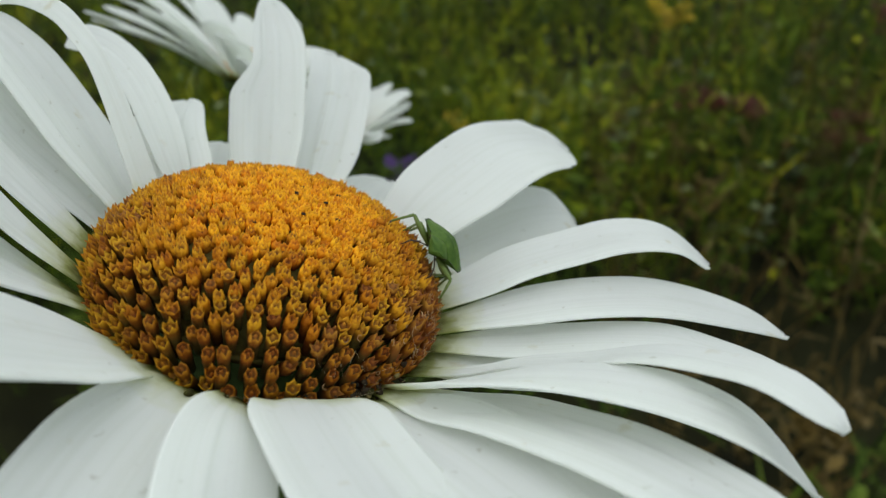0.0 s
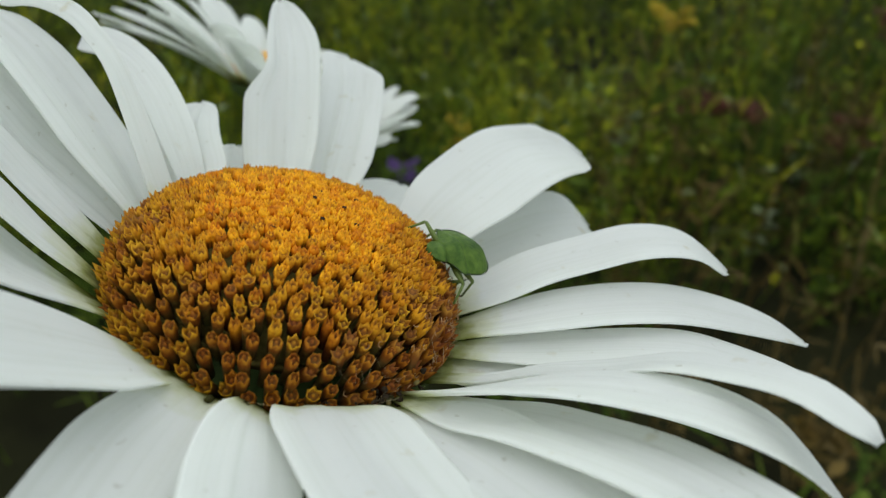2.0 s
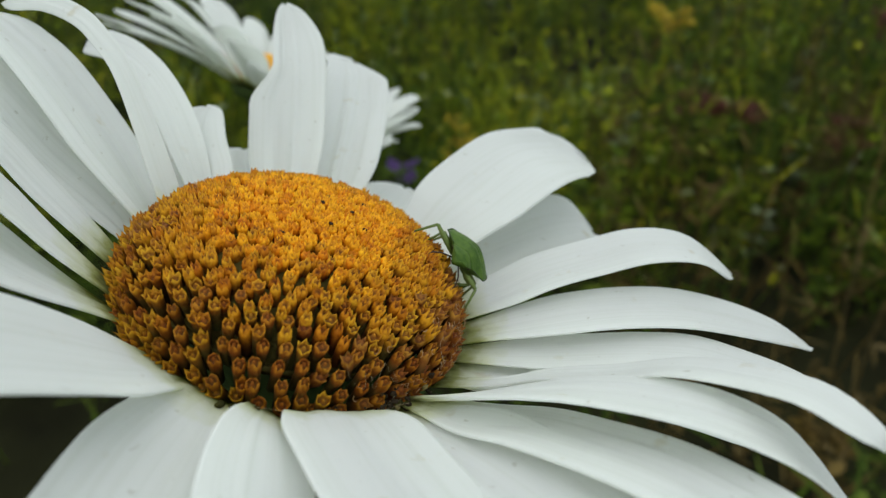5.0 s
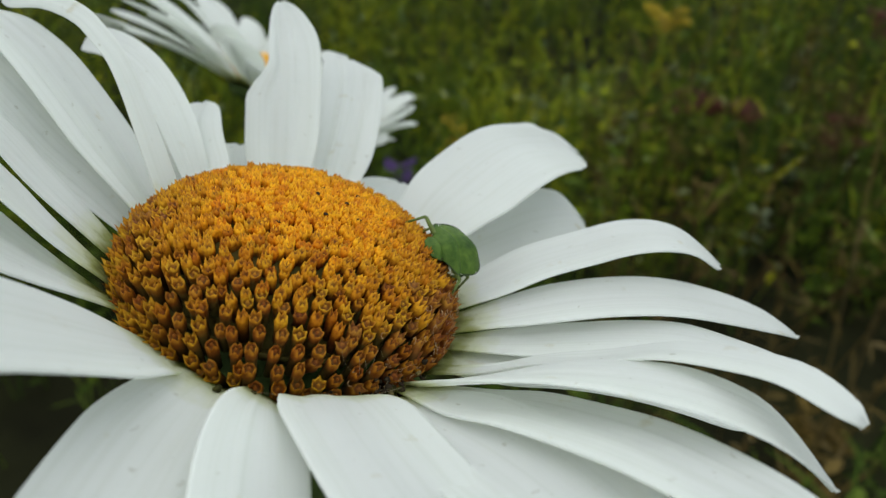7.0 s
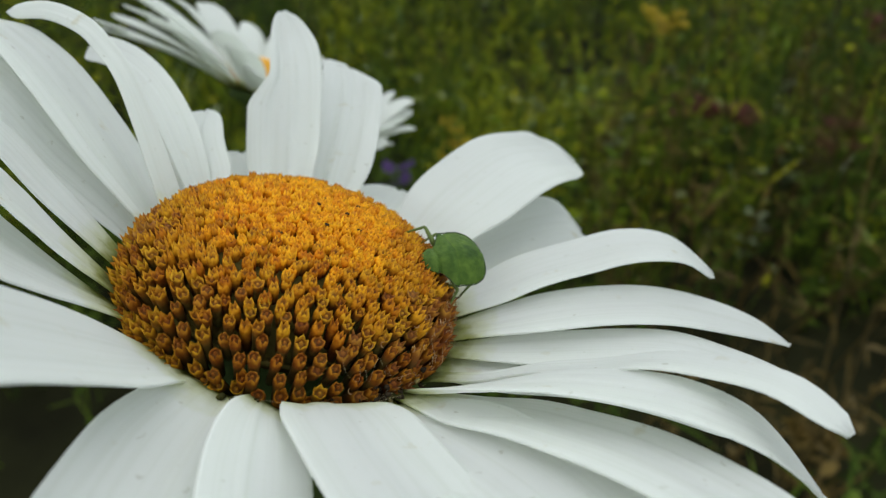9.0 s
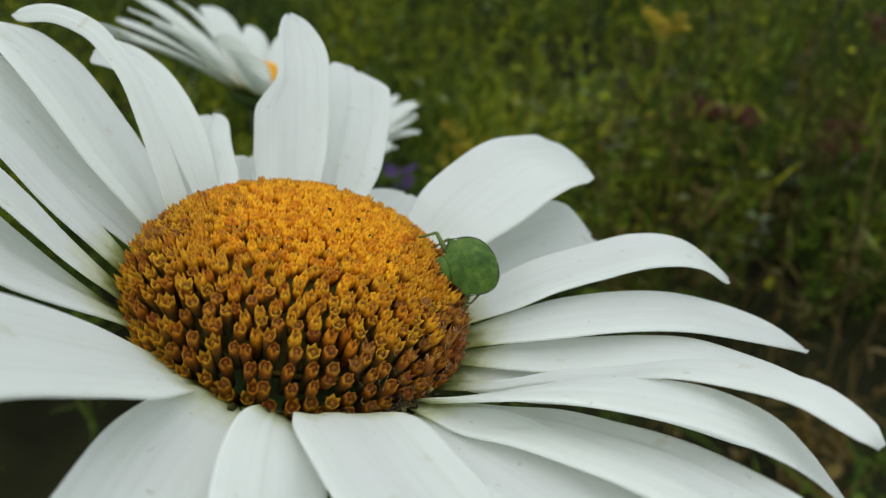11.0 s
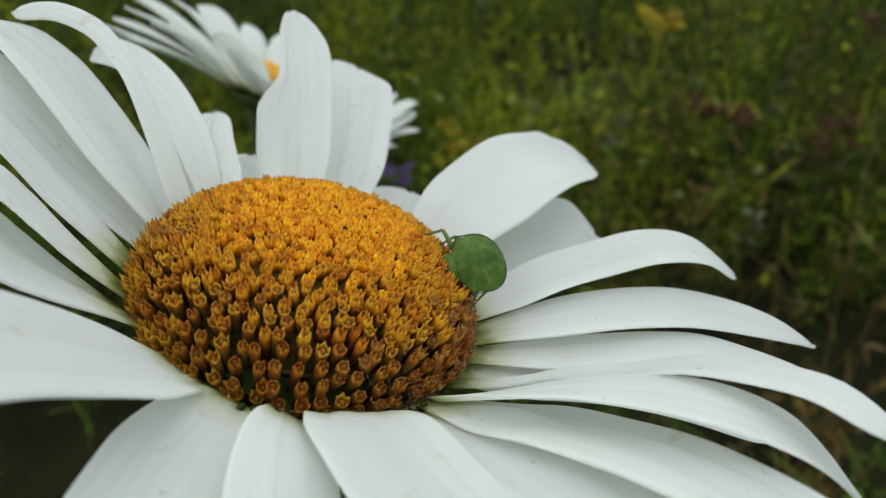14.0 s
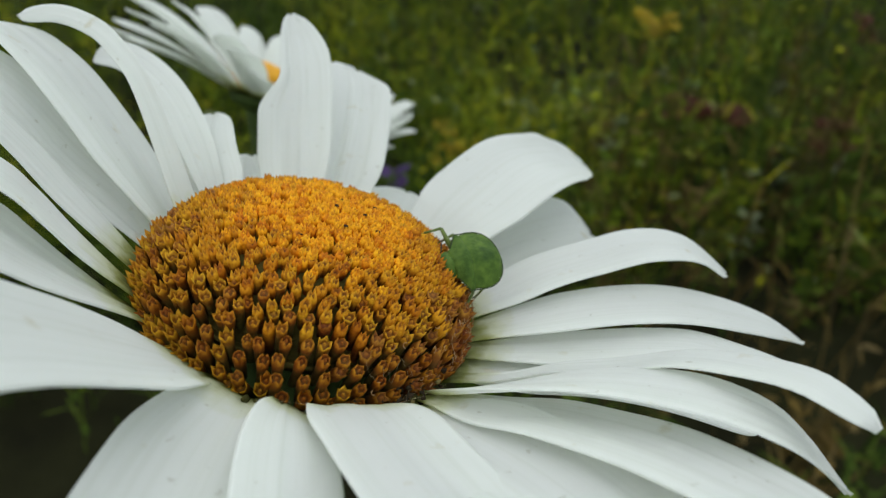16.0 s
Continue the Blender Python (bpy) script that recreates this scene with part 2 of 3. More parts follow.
# ---- ground and meadow ----
def make_ground():
    bm = bmesh.new()
    n = 60
    grid = [[None] * (n + 1) for _ in range(n + 1)]
    for i in range(n + 1):
        for j in range(n + 1):
            x = math.copysign(abs(i / n * 2 - 1) ** 3 * 300, i / n * 2 - 1)
            y = math.copysign(abs(j / n * 2 - 1) ** 3 * 300, j / n * 2 - 1)
            grid[i][j] = bm.verts.new((x, y, 0.03 * noise.noise(Vector((x * 1.5, y * 1.5, 0)))))
    for i in range(n):
        for j in range(n):
            bm.faces.new((grid[i][j], grid[i + 1][j], grid[i + 1][j + 1], grid[i][j + 1]))
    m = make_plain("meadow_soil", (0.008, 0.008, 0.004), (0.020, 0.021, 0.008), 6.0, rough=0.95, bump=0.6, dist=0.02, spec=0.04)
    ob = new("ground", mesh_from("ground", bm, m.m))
    tagged(ob, "dark meadow soil under dense weeds", "ground", kind="structure")


def leaf_material(name, stops, trans):
    m = Mat(name, rough=0.85, spec=0.03)
    g = m.node("NewGeometry").outputs["Random Per Island"]
    col = m.ramp(g, *stops)
    col = m.mix(0.5, col, m.ramp(m.noise(40.0, 3.0), (0.3, (0.6, 0.6, 0.55)), (0.7, (1.1, 1.1, 1.0))), "MULTIPLY")
    col = m.mix(0.8, col, m.ramp(m.noise(11.0, 3.0), (0.32, (0.50, 0.56, 0.75)), (0.50, (0.95, 0.95, 1.0)), (0.68, (1.40, 1.30, 1.0))), "MULTIPLY")
    m.set("Base Color", col)
    return m.translucent(trans, col).m


def make_meadow():
    """Weeds and grass behind the flower: bent leaves on thin stalks."""
    rng = random.Random(5)
    verts, faces, slot = [], [], []

    def leaf(p, d, up, length, width, kind):
        d.normalize()
        s = d.cross(up)
        if s.length < 0.01:
            s = Vector((1, 0, 0))
        s.normalize()
        droop = up * (-0.25 * length)
        k = len(verts)
        rows = ((0.0, 0.25), (0.4, 1.0), (0.75, 0.75), (1.0, 0.06))
        for f, w in rows:
            c = p + d * (length * f) + droop * f * f
            verts.append(c - s * (width * w / 2) + up * (0.12 * width * w))
            verts.append(c + s * (width * w / 2) + up * (0.12 * width * w))
        for i in range(3):
            a = k + 2 * i
            faces.append((a, a + 1, a + 3, a + 2))
            slot.append(kind)

    def stalk(p, q, w, kind):
        k = len(verts)
        for c in (p, q):
            for a in range(3):
                verts.append(c + Vector((math.cos(a * 2.1), math.sin(a * 2.1), 0)) * w)
        for a in range(3):
            b = (a + 1) % 3
            faces.append((k + a, k + b, k + 3 + b, k + 3 + a))
            slot.append(kind)

    for _ in range(70):
        y = rng.uniform(0.55, 1.9)
        x = 0.10 + y * rng.uniform(0.22, 0.75)
        foot = Vector((x, y, 0))
        tip = foot + Vector((rng.gauss(0, 0.07), rng.gauss(0, 0.07), rng.uniform(0.18, 0.42)))
        stalk(foot, tip, rng.uniform(0.0010, 0.0019), 2)
        for _ in range(4):
            leaf(foot.lerp(tip, rng.uniform(0.3, 1.0)), Vector((rng.gauss(0, 1), rng.gauss(0, 1), rng.uniform(-0.2, 1.2))), Vector((0, 0, 1)), rng.uniform(0.03, 0.07), rng.uniform(0.002, 0.005), 2)
    for n in range(16000):
        if n < 6000:
            y = 0.32 + 4.2 * rng.random() ** 1.1
            x = rng.uniform(-1, 1) * (0.45 + 0.75 * y)
        else:
            turn, away = rng.uniform(0, 6.283), 0.35 + 4.4 * rng.random() ** 0.7
            x, y = away * math.cos(turn), away * math.sin(turn)
            if y > 0.3 and abs(x) < 0.45 + 0.75 * y:
                continue
        patch = noise.noise(Vector((x * 1.7, y * 1.7, 2)))
        if patch < -0.18 and rng.random() < 0.65 or 0 < y < 0.85 and abs(x) < 1.1 and rng.random() < (0.93 if x < 0.0 else 0.78):
            continue
        h = rng.uniform(0.08, 0.34) * (0.6 + 0.9 * (noise.noise(Vector((x * 2, y * 2, 3))) + 0.5))
        behind = y < 0 or abs(x) > 0.45 + 0.75 * y
        dry = x > 0.15 + 0.1 * y and rng.random() < (0.55 if y < 0.85 else 0.17) and y < 1.9
        if behind:
            dry = patch > 0.1 and rng.random() < 0.3
        lean = Vector((rng.uniform(-0.3, 0.3), rng.uniform(-0.3, 0.3), 1))
        foot = Vector((x, y, 0))
        stalk(foot, foot + lean * h, 0.0016, 2 if dry else 1)
        hue = noise.noise(Vector((x * 2.2, y * 2.2, 9))) + rng.gauss(0, 0.12)
        # near plants take the dark leaves, far ones often the lit copy
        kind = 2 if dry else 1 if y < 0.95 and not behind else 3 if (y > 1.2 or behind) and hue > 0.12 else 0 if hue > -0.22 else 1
        for _ in range(rng.randint(14, 26)):
            f = rng.uniform(0.15, 1.0)
            a = rng.uniform(0, 6.283)
            grassy = rng.random() < 0.55
            d = Vector((math.cos(a), math.sin(a), rng.uniform(0.1, 2.2) if grassy else rng.uniform(-0.1, 0.8)))
            size = rng.uniform(0.012, 0.036)
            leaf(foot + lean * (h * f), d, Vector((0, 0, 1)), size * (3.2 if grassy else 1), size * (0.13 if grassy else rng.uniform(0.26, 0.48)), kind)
    me = bpy.data.meshes.new("meadow_weeds")
    me.from_pydata([tuple(v) for v in verts], [], faces)
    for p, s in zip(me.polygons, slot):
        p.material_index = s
        p.use_smooth = True
    me.materials.append(leaf_material("weed_green", ((0.0, (0.045, 0.068, 0.004)), (0.40, (0.095, 0.145, 0.010)), (0.75, (0.165, 0.215, 0.016)), (0.92, (0.29, 0.27, 0.014)), (0.97, (0.24, 0.30, 0.10)), (1.0, (0.30, 0.34, 0.18))), 0.35))
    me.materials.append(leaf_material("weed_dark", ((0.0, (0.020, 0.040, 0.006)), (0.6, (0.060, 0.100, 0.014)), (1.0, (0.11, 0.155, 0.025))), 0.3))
    me.materials.append(leaf_material("weed_dry", ((0.0, (0.055, 0.037, 0.012)), (0.6, (0.10, 0.072, 0.022)), (1.0, (0.16, 0.118, 0.048))), 0.2))
    # brighter copy of the weed leaves for far plants: light put into the colour
    me.materials.append(leaf_material("weed_green_lit", ((0.0, (0.06, 0.09, 0.006)), (0.45, (0.20, 0.25, 0.016)), (0.8, (0.33, 0.36, 0.024)), (0.92, (0.42, 0.38, 0.024)), (0.96, (0.14, 0.25, 0.09)), (1.0, (0.30, 0.38, 0.20))), 0.35))
    tagged(new("meadow_weeds", me), "dense green weeds and grass, partly dry", "weeds", kind="stuff")


make_ground()
make_meadow()

# ---- the large daisy ----
FLOWER = pose(-0.01278, 0.04085, 0.76873, -9.29, 14.26, -10.25)
daisy = thing("daisy", FLOWER, "large white daisy with a domed orange-yellow centre", "flower")


def ray_petal(az, profile, width, **kw):
    ray_petal.count += 1
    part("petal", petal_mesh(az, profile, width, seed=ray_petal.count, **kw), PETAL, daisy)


ray_petal.count = 0
ray_petal(84, ((11, -2.2), (17, -2), (23, -2), (30, -2.3)), 8)
ray_petal(56.7, ((11.0, -1.0), (15.2, 2.1), (18.4, 4.4), (26.0, 7.8), (33.4, 7.6), (37.0, 6.9), (39.5, 6.3)), 11.3, bend=-0.5, roll=(14, -8), base=0.58, taper=0.74, blunt=4, nick=(0.0, -1.2, 0.6), skew=-4.5, pinch=(-0.2, 0.25, 0.55, 1.0), pale=0.08)
ray_petal(47.1, ((11.0, -2.0), (17.9, -0.4), (23.8, 0.9), (29.6, 1.6), (35.6, 1.1), (39.5, -0.7)), 9.4, bend=2.9, roll=(17, -25), base=0.42, taper=0.68)
ray_petal(26.3, ((11.0, -2.4), (16.4, 0.6), (19.9, 3.1), (24.0, 5.2), (28.1, 7.2), (32.4, 7.8), (36.7, 6.2)), 5.8, bend=-5.7, roll=(6, -1), base=0.60, taper=0.63)
ray_petal(12.0, ((11.0, -2.5), (17.1, 0.6), (20.8, 2.4), (25.1, 4.0), (29.7, 5.0), (34.8, 5.1), (39.3, 4.7), (42.3, 3.9)), 5.9, bend=0.2, roll=(4, 2), base=0.46, taper=0.6)
ray_petal(3.0, ((11.0, -2.6), (18.4, 0.1), (22.2, 1.6), (26.2, 3.1), (30.1, 4.1), (34.7, 4.2), (39.1, 4.3)), 4.2, bend=0.2, roll=(-4, -3), base=0.37)
ray_petal(-5.0, ((11.0, -3.0), (17.0, -1.2), (23.0, 0.8), (29.0, 1.8), (35.0, 1.6)), 6.2, roll=(10, 8), base=0.42)
ray_petal(-13.5, ((11.0, -3.0), (16.1, -0.1), (19.3, 2.6), (22.8, 5.1), (26.2, 8.0), (29.4, 9.8), (32.4, 11.1), (35.0, 11.2), (36.2, 11.0)), 3.5, bend=-10.0, roll=(9, -0), base=0.46, taper=0.85, shoulder=0.55)
ray_petal(-29.3, ((11.0, -2.8), (19.4, 4.0), (22.6, 6.2), (26.0, 7.8), (29.1, 8.6), (32.4, 8.5), (35.1, 7.3), (37.4, 5.7)), 5.4, bend=9.0, roll=(21, 2), base=0.40, taper=0.5)
ray_petal(-33.1, ((11.0, -2.0), (14.2, -0.5), (17.5, 1.1), (21.0, 3.3), (24.2, 4.8), (27.1, 6.0), (29.9, 6.8), (34.7, 7.7), (38.5, 8.0)), 6.9, bend=0.2, roll=(10, -2), base=0.28, taper=0.54)
ray_petal(-44.0, ((11.0, -2.8), (15.0, -0.3), (20.0, 2.4), (26.0, 4.2), (32.0, 4.6), (38.0, 3.2)), 9.3, roll=(-5, -10), base=0.40)
ray_petal(-61.8, ((11.0, -2.4), (13.4, 0.2), (15.4, 1.4), (19.6, 2.6), (25.3, 3.3), (31.0, 1.8), (36.7, -0.6)), 8.2, bend=12.0, roll=(3, 3), base=0.50, shoulder=0.26)
ray_petal(-78.5, ((11.0, -2.4), (13.4, -0.4), (18.0, 1.9), (23.9, 1.7), (29.9, 0.9), (37.9, -1.5)), 6.0, bend=8.3, roll=(19, 11), base=0.35, shoulder=0.42)
ray_petal(-90.8, ((11.0, -2.6), (14.2, -0.2), (20.0, 0.8), (26.0, 1.2), (32.0, 0.6), (38.0, -1.2)), 9.0, bend=6.6, roll=(11, -10), base=0.47, taper=0.55)
ray_petal(-109.4, ((10.5, -2.4), (15.1, 1.4), (17.6, 3.3), (21.2, 5.9), (25.3, 8.5), (30.4, 10.2), (36.6, 9.9)), 8.0, bend=-3.1, roll=(0, 18), base=0.44)
ray_petal(-140.8, ((11.0, -2.2), (16.3, 1.7), (18.7, 3.6), (21.5, 5.6), (28.6, 8.1), (38.0, 9.2)), 7.3, bend=-5.3, roll=(-20, 31), base=0.55)
ray_petal(-153.2, ((11.5, -2.0), (16.0, 2.2), (18.5, 5.0), (21.2, 7.4), (28.6, 10.8), (37.4, 12.9)), 6.5, bend=1.3, roll=(-14, -13), base=0.48)
ray_petal(-172.9, ((12.0, -2.6), (18.5, 2.7), (22.1, 6.0), (27.4, 9.8), (35.1, 12.1)), 5.5, bend=0.5, roll=(-21, -17), base=0.60)
ray_petal(169.3, ((12.0, -3.2), (17.7, 0.8), (22.4, 3.1), (27.3, 6.7), (31.9, 8.7), (34.8, 9.8)), 6.0, bend=4.9, roll=(11, 7), base=0.34, taper=0.63, pleat=2.4, pale=0.08)
ray_petal(162.4, ((12.0, -2.5), (15.8, 0.3), (21.7, 4.5), (27.2, 7.8), (31.2, 9.2), (34.2, 9.6), (38.4, 8.7)), 8.5, bend=0.4, roll=(-20, -14), base=0.46, taper=0.63, pleat=2.4, pale=0.08)
ray_petal(157.3, ((12.0, -1.5), (14.3, 1.2), (17.9, 6.0), (20.8, 9.3), (23.3, 10.7), (26.1, 11.6), (30.8, 11.3), (36.3, 9.4)), 1.6, bend=-0.0, roll=(-10, 68), base=1.71, taper=0.87, shoulder=0.5, pleat=2.4, pale=0.08)
ray_petal(142.5, ((12.0, -2.5), (19.7, 3.8), (25.4, 6.3), (31.5, 6.7), (37.7, 5.6), (40.8, 4.4)), 3.5, bend=0.2, roll=(-10, 51), base=0.50, taper=0.8, blunt=4, pleat=2.4, pale=0.08)
ray_petal(143.3, ((12.0, -1.0), (21.1, 2.2), (29.2, 2.5)), 7.1, bend=-14.6, roll=(20, 18), base=0.39, taper=0.6, blunt=2.4, pleat=2.4, pale=0.08)
ray_petal(121.8, ((12.0, -1.5), (20.0, -1.0), (26.0, -0.5)), 7.0, bend=-0.4, roll=(0, 0), base=0.42, taper=0.62, pleat=2.4, pale=0.08)
ray_petal(114.1, ((12.0, -1.0), (18.4, 3.4), (24.9, 9.4), (29.6, 12.0), (32.3, 13.6)), 7.4, bend=1.7, roll=(36, 19), base=0.70, taper=0.65, blunt=2.2, skew=-0.49, pinch=(0.6, 0.0, 0.5, 0.67), pleat=2.4, pale=0.08)
ray_petal(96.9, ((12.0, -2.0), (21.9, 4.2), (31.7, 7.2), (38.6, 7.8)), 6.8, bend=4.2, roll=(13, 3), base=0.42, taper=0.8, blunt=5, nick=(0.35, 0.5, 0.25), skew=-2.7, pleat=2.4, pale=0.08)

DOME_R, DOME_H, DOME_B = 12.8, 7.0, 2.6


def dome_point(lat, az, shrink=0.0):
    """A point on the dome of floret tips and the way out of it, in millimetres; lat 90 is the top, below 0 the underside."""
    a, b = radians(lat), radians(az)
    h = DOME_H if lat >= 0 else DOME_B * 1.15
    r, z = DOME_R * math.cos(a), h * math.sin(a)
    n = Vector((math.cos(a) / DOME_R * math.cos(b), math.cos(a) / DOME_R * math.sin(b), math.sin(a) / h)).normalized()
    return Vector((r * math.cos(b), r * math.sin(b), z)) - n * shrink, n


def make_receptacle():
    bm = bmesh.new()
    rings = []
    for lat in (88, 75, 62, 50, 38, 26, 14, 2, -12, -28, -45):
        ring = []
        for k in range(48):
            p, n = dome_point(lat, k * 7.5, 0.75 + (2.1 if lat > 10 else 1.5) * (1 - smooth(10, 60, lat)))
            ring.append(bm.verts.new(p * MM))
        rings.append(ring)
    for a, b in zip(rings, rings[1:]):
        for k in range(48):
            bm.faces.new((a[k], b[k], b[(k + 1) % 48], a[(k + 1) % 48]))
    bm.faces.new(rings[0])
    bm.faces.new(rings[-1][::-1])
    part("receptacle", bm, RECEPTACLE, daisy, "dark green seed head under the florets")


def floret_shape(kind, seed):
    """A disc floret along z, of length 1: a tube with five lobes round its mouth, or a bud. Gives places, faces and how far up each corner lies."""
    rng = random.Random(seed)
    seg = 10
    if kind in ("bud", "young"):
        rows = ((0.0, 0.19, 0.3), (0.45, 0.23, 0.6), (0.78, 0.26, 0.88), (1.0, 0.0, 1.0), (0.88, 0.06, 0.6))
        spread, rise = (0.18, 0.21), (0.10, -0.10)
    elif kind == "old":
        rows = ((0.0, 0.17, 0), (0.35, 0.20, 0.3), (0.62, 0.26, 0.6), (0.80, 0.29, 0.8), (0.94, 0.0, 1.0), (0.88, 0.14, 0.6), (0.93, 0.06, 0.8))
        spread, rise = (0.27, 0.19), (0.06, -0.08)
    elif kind == "orange":
        rows = ((0.0, 0.18, 0), (0.5, 0.225, 0.40), (0.80, 0.26, 0.78), (0.93, 0.0, 0.97), (0.87, 0.15, 0.66), (0.84, 0.10, 0.56), (0.94, 0.05, 0.80))
        spread, rise = ((0.19, 0.245), (0.22, 0.235), (0.17, 0.25))[seed % 3], (0.07, -0.055)
    else:
        rows = ((0.0, 0.18, 0), (0.5, 0.22, 0.38), (0.84, 0.25, 0.80), (0.955, 0.0, 1.0), (0.86, 0.195, 0.80), (0.80, 0.13, 0.60), (0.90 + 0.04 * (seed % 3), 0.045, 0.84))
        spread, rise = ((0.275, 0.255), (0.255, 0.245), (0.29, 0.26))[seed % 3], (0.075, -0.06)
    rough = 0.17 if kind == "old" else 0.09
    jit = [rng.uniform(-0.035, 0.035) for _ in range(seg)]
    places, heights, faces = [], [], []
    for z, r, u in rows:
        for k in range(seg):
            a = k * 2 * math.pi / seg
            rr, zz = r, z
            if r == 0.0:
                rr = spread[k % 2]
                zz = z + rise[k % 2] + jit[k]
            rr *= 1 + rng.uniform(-rough, rough)
            places.append((rr * math.cos(a), rr * math.sin(a), zz))
            heights.append(u)
    for i in range(len(rows) - 1):
        for k in range(seg):
            n = (k + 1) % seg
            faces.append((i * seg + k, i * seg + n, (i + 1) * seg + n, (i + 1) * seg + k))
    faces.append(tuple(range((len(rows) - 1) * seg, len(rows) * seg)))
    return places, faces, heights


def mesh_of(name, places, faces, heights, materials, slots=None):
    me = bpy.data.meshes.new(name)
    me.from_pydata(places, [], faces)
    uv = me.uv_layers.new(name="UVMap")
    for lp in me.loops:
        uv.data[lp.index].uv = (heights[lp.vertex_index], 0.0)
    for i, p in enumerate(me.polygons):
        p.use_smooth = True
        if slots:
            p.material_index = slots[i]
    for mt in materials:
        me.materials.append(mt)
    return me


def make_florets():
    """Florets in a golden-angle spiral: packed buds on top, open ones spaced out down the sides. Those of the lower front are objects of their own."""
    rng = random.Random(11)
    names = list(FLORET_HUES)
    shapes = {k: [floret_shape(k, 10 * i + j) for j in range(3)] for i, k in enumerate(names)}
    meshes = {k: [mesh_of("floret", *sh, [FLORET[k]]) for sh in shapes[k]] for k in names}
    packed = ([], [], [], [])
    singles = 0
    lat, az, k = 88.5, 0.0, 0
    while lat > -9:
        az = (az + 138.012 - 0.504 * smooth(30, 66, lat)) % 360
        here = lat
        s = smooth(4, 66, here)
        gap = 1.29 * (1 - s) + 0.53 * s
        p, n = dome_point(here + rng.gauss(0, 0.55 + 0.2 * s), az + rng.gauss(0, 0.8 if here < 60 else 5.0))
        ring = max(0.6, DOME_R * math.cos(radians(here)))
        slope = math.hypot(DOME_R * math.sin(radians(here)), DOME_H * math.cos(radians(here)))
        lat -= math.degrees(gap * gap / (2 * math.pi * ring) / slope)
        k += 1
        a = (az + 180) % 360 - 180
        aged = math.exp(-((a + 8) / 42) ** 2) * (1 - smooth(25, 55, here))
        fresh = math.exp(-((a + 112) / 26) ** 2) * (1 - smooth(0, 16, here))
        worn = math.exp(-(((a - 172 + 180) % 360 - 180) / 30) ** 2) * (1 - smooth(40, 58, here)) * smooth(12, 24, here)
        # more orange-brown florets low in front; also stands in for shade in deep gaps
        front_dark = 0.42 * math.exp(-((a + 70) / 32) ** 2) * (1 - smooth(22, 40, here))
        d = rng.random()
        if rng.random() < worn * 0.42:
            kind = "orange" if rng.random() < 0.5 else "old"
        elif d < smooth(46, 74, here):
            kind = "bud"
        elif d < smooth(24, 50, here):
            kind = "young"
        elif rng.random() < aged * 0.85:
            kind = "old"
        else:
            kind = "open" if rng.random() < 0.46 + 0.34 * smooth(14, 36, here) + fresh - front_dark else "orange"
        up = (n + Vector((0, 0, 0.25 + 1.35 * (1 - s)))).normalized()
        up = (up + Vector((rng.uniform(-1, 1), rng.uniform(-1, 1), rng.uniform(-1, 1))) * (0.34 if kind == "old" else 0.09)).normalized()
        length = (3.7 * (1 - s) + 1.3 * s) * rng.uniform(0.93, 1.07)
        wide = (1.66 * (1 - s) + 1.32 * s) * rng.uniform(0.9, 1.1)
        wide *= 1 + 0.15 * math.exp(-((a - 5) / 50) ** 2) * smooth(12, 32, here) * (1 - smooth(55, 70, here))
        turn = up.to_track_quat("Z", "Y").to_matrix().to_4x4() @ Matrix.Rotation(rng.uniform(0, 6.28), 4, "Z")
        foot = p - up * (length * 0.97) + n * rng.gauss(0, 0.10)
        m = Matrix.Translation(foot * MM) @ turn @ Matrix.Diagonal((wide * MM, wide * MM, length * MM, 1))
        pick = rng.randrange(3)
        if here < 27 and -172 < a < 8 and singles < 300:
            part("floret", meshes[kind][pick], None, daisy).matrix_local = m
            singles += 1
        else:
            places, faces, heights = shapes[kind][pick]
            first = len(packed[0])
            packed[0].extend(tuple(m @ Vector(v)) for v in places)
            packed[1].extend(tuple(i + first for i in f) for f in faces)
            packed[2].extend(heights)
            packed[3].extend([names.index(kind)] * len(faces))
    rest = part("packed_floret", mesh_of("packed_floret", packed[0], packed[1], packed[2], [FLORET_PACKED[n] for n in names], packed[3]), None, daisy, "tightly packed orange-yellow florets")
    tagged(rest, kind="stuff")
    return k, singles


make_receptacle()
make_florets()


def make_smudges():
    """Olive lumps added between the petal feet at the rim for the dark smudges there."""
    rng = random.Random(3)
    for az, r, z in ((-90, 13.9, 0.1), (-86, 13.4, -0.3), (-81, 13.5, 0.0), (-73, 13.5, -0.2), (-66, 13.2, -0.2), (-59, 13.1, -0.1), (-52, 13.2, -0.3), (-42, 13.3, 0.0)):
        bm = bmesh.new()
        bmesh.ops.create_icosphere(bm, subdivisions=2, radius=0.27 * MM)
        k = rng.uniform(0, 50)
        for v in bm.verts:
            v.co *= 1 + 0.6 * noise.noise(v.co * 2600 + Vector((k, 0, 0)))
            v.co.z *= 0.7
        a = radians(az + rng.uniform(-1, 1))
        part("chaff_scale", bm, SMUDGE, daisy, "dark olive lump added for the dark smudge at a petal foot").matrix_local = pose((r - 0.25) * math.cos(a) * MM, (r - 0.25) * math.sin(a) * MM, (z - 0.35) * MM, rng.uniform(-30, 30), rng.uniform(-30, 30), az)


make_smudges()


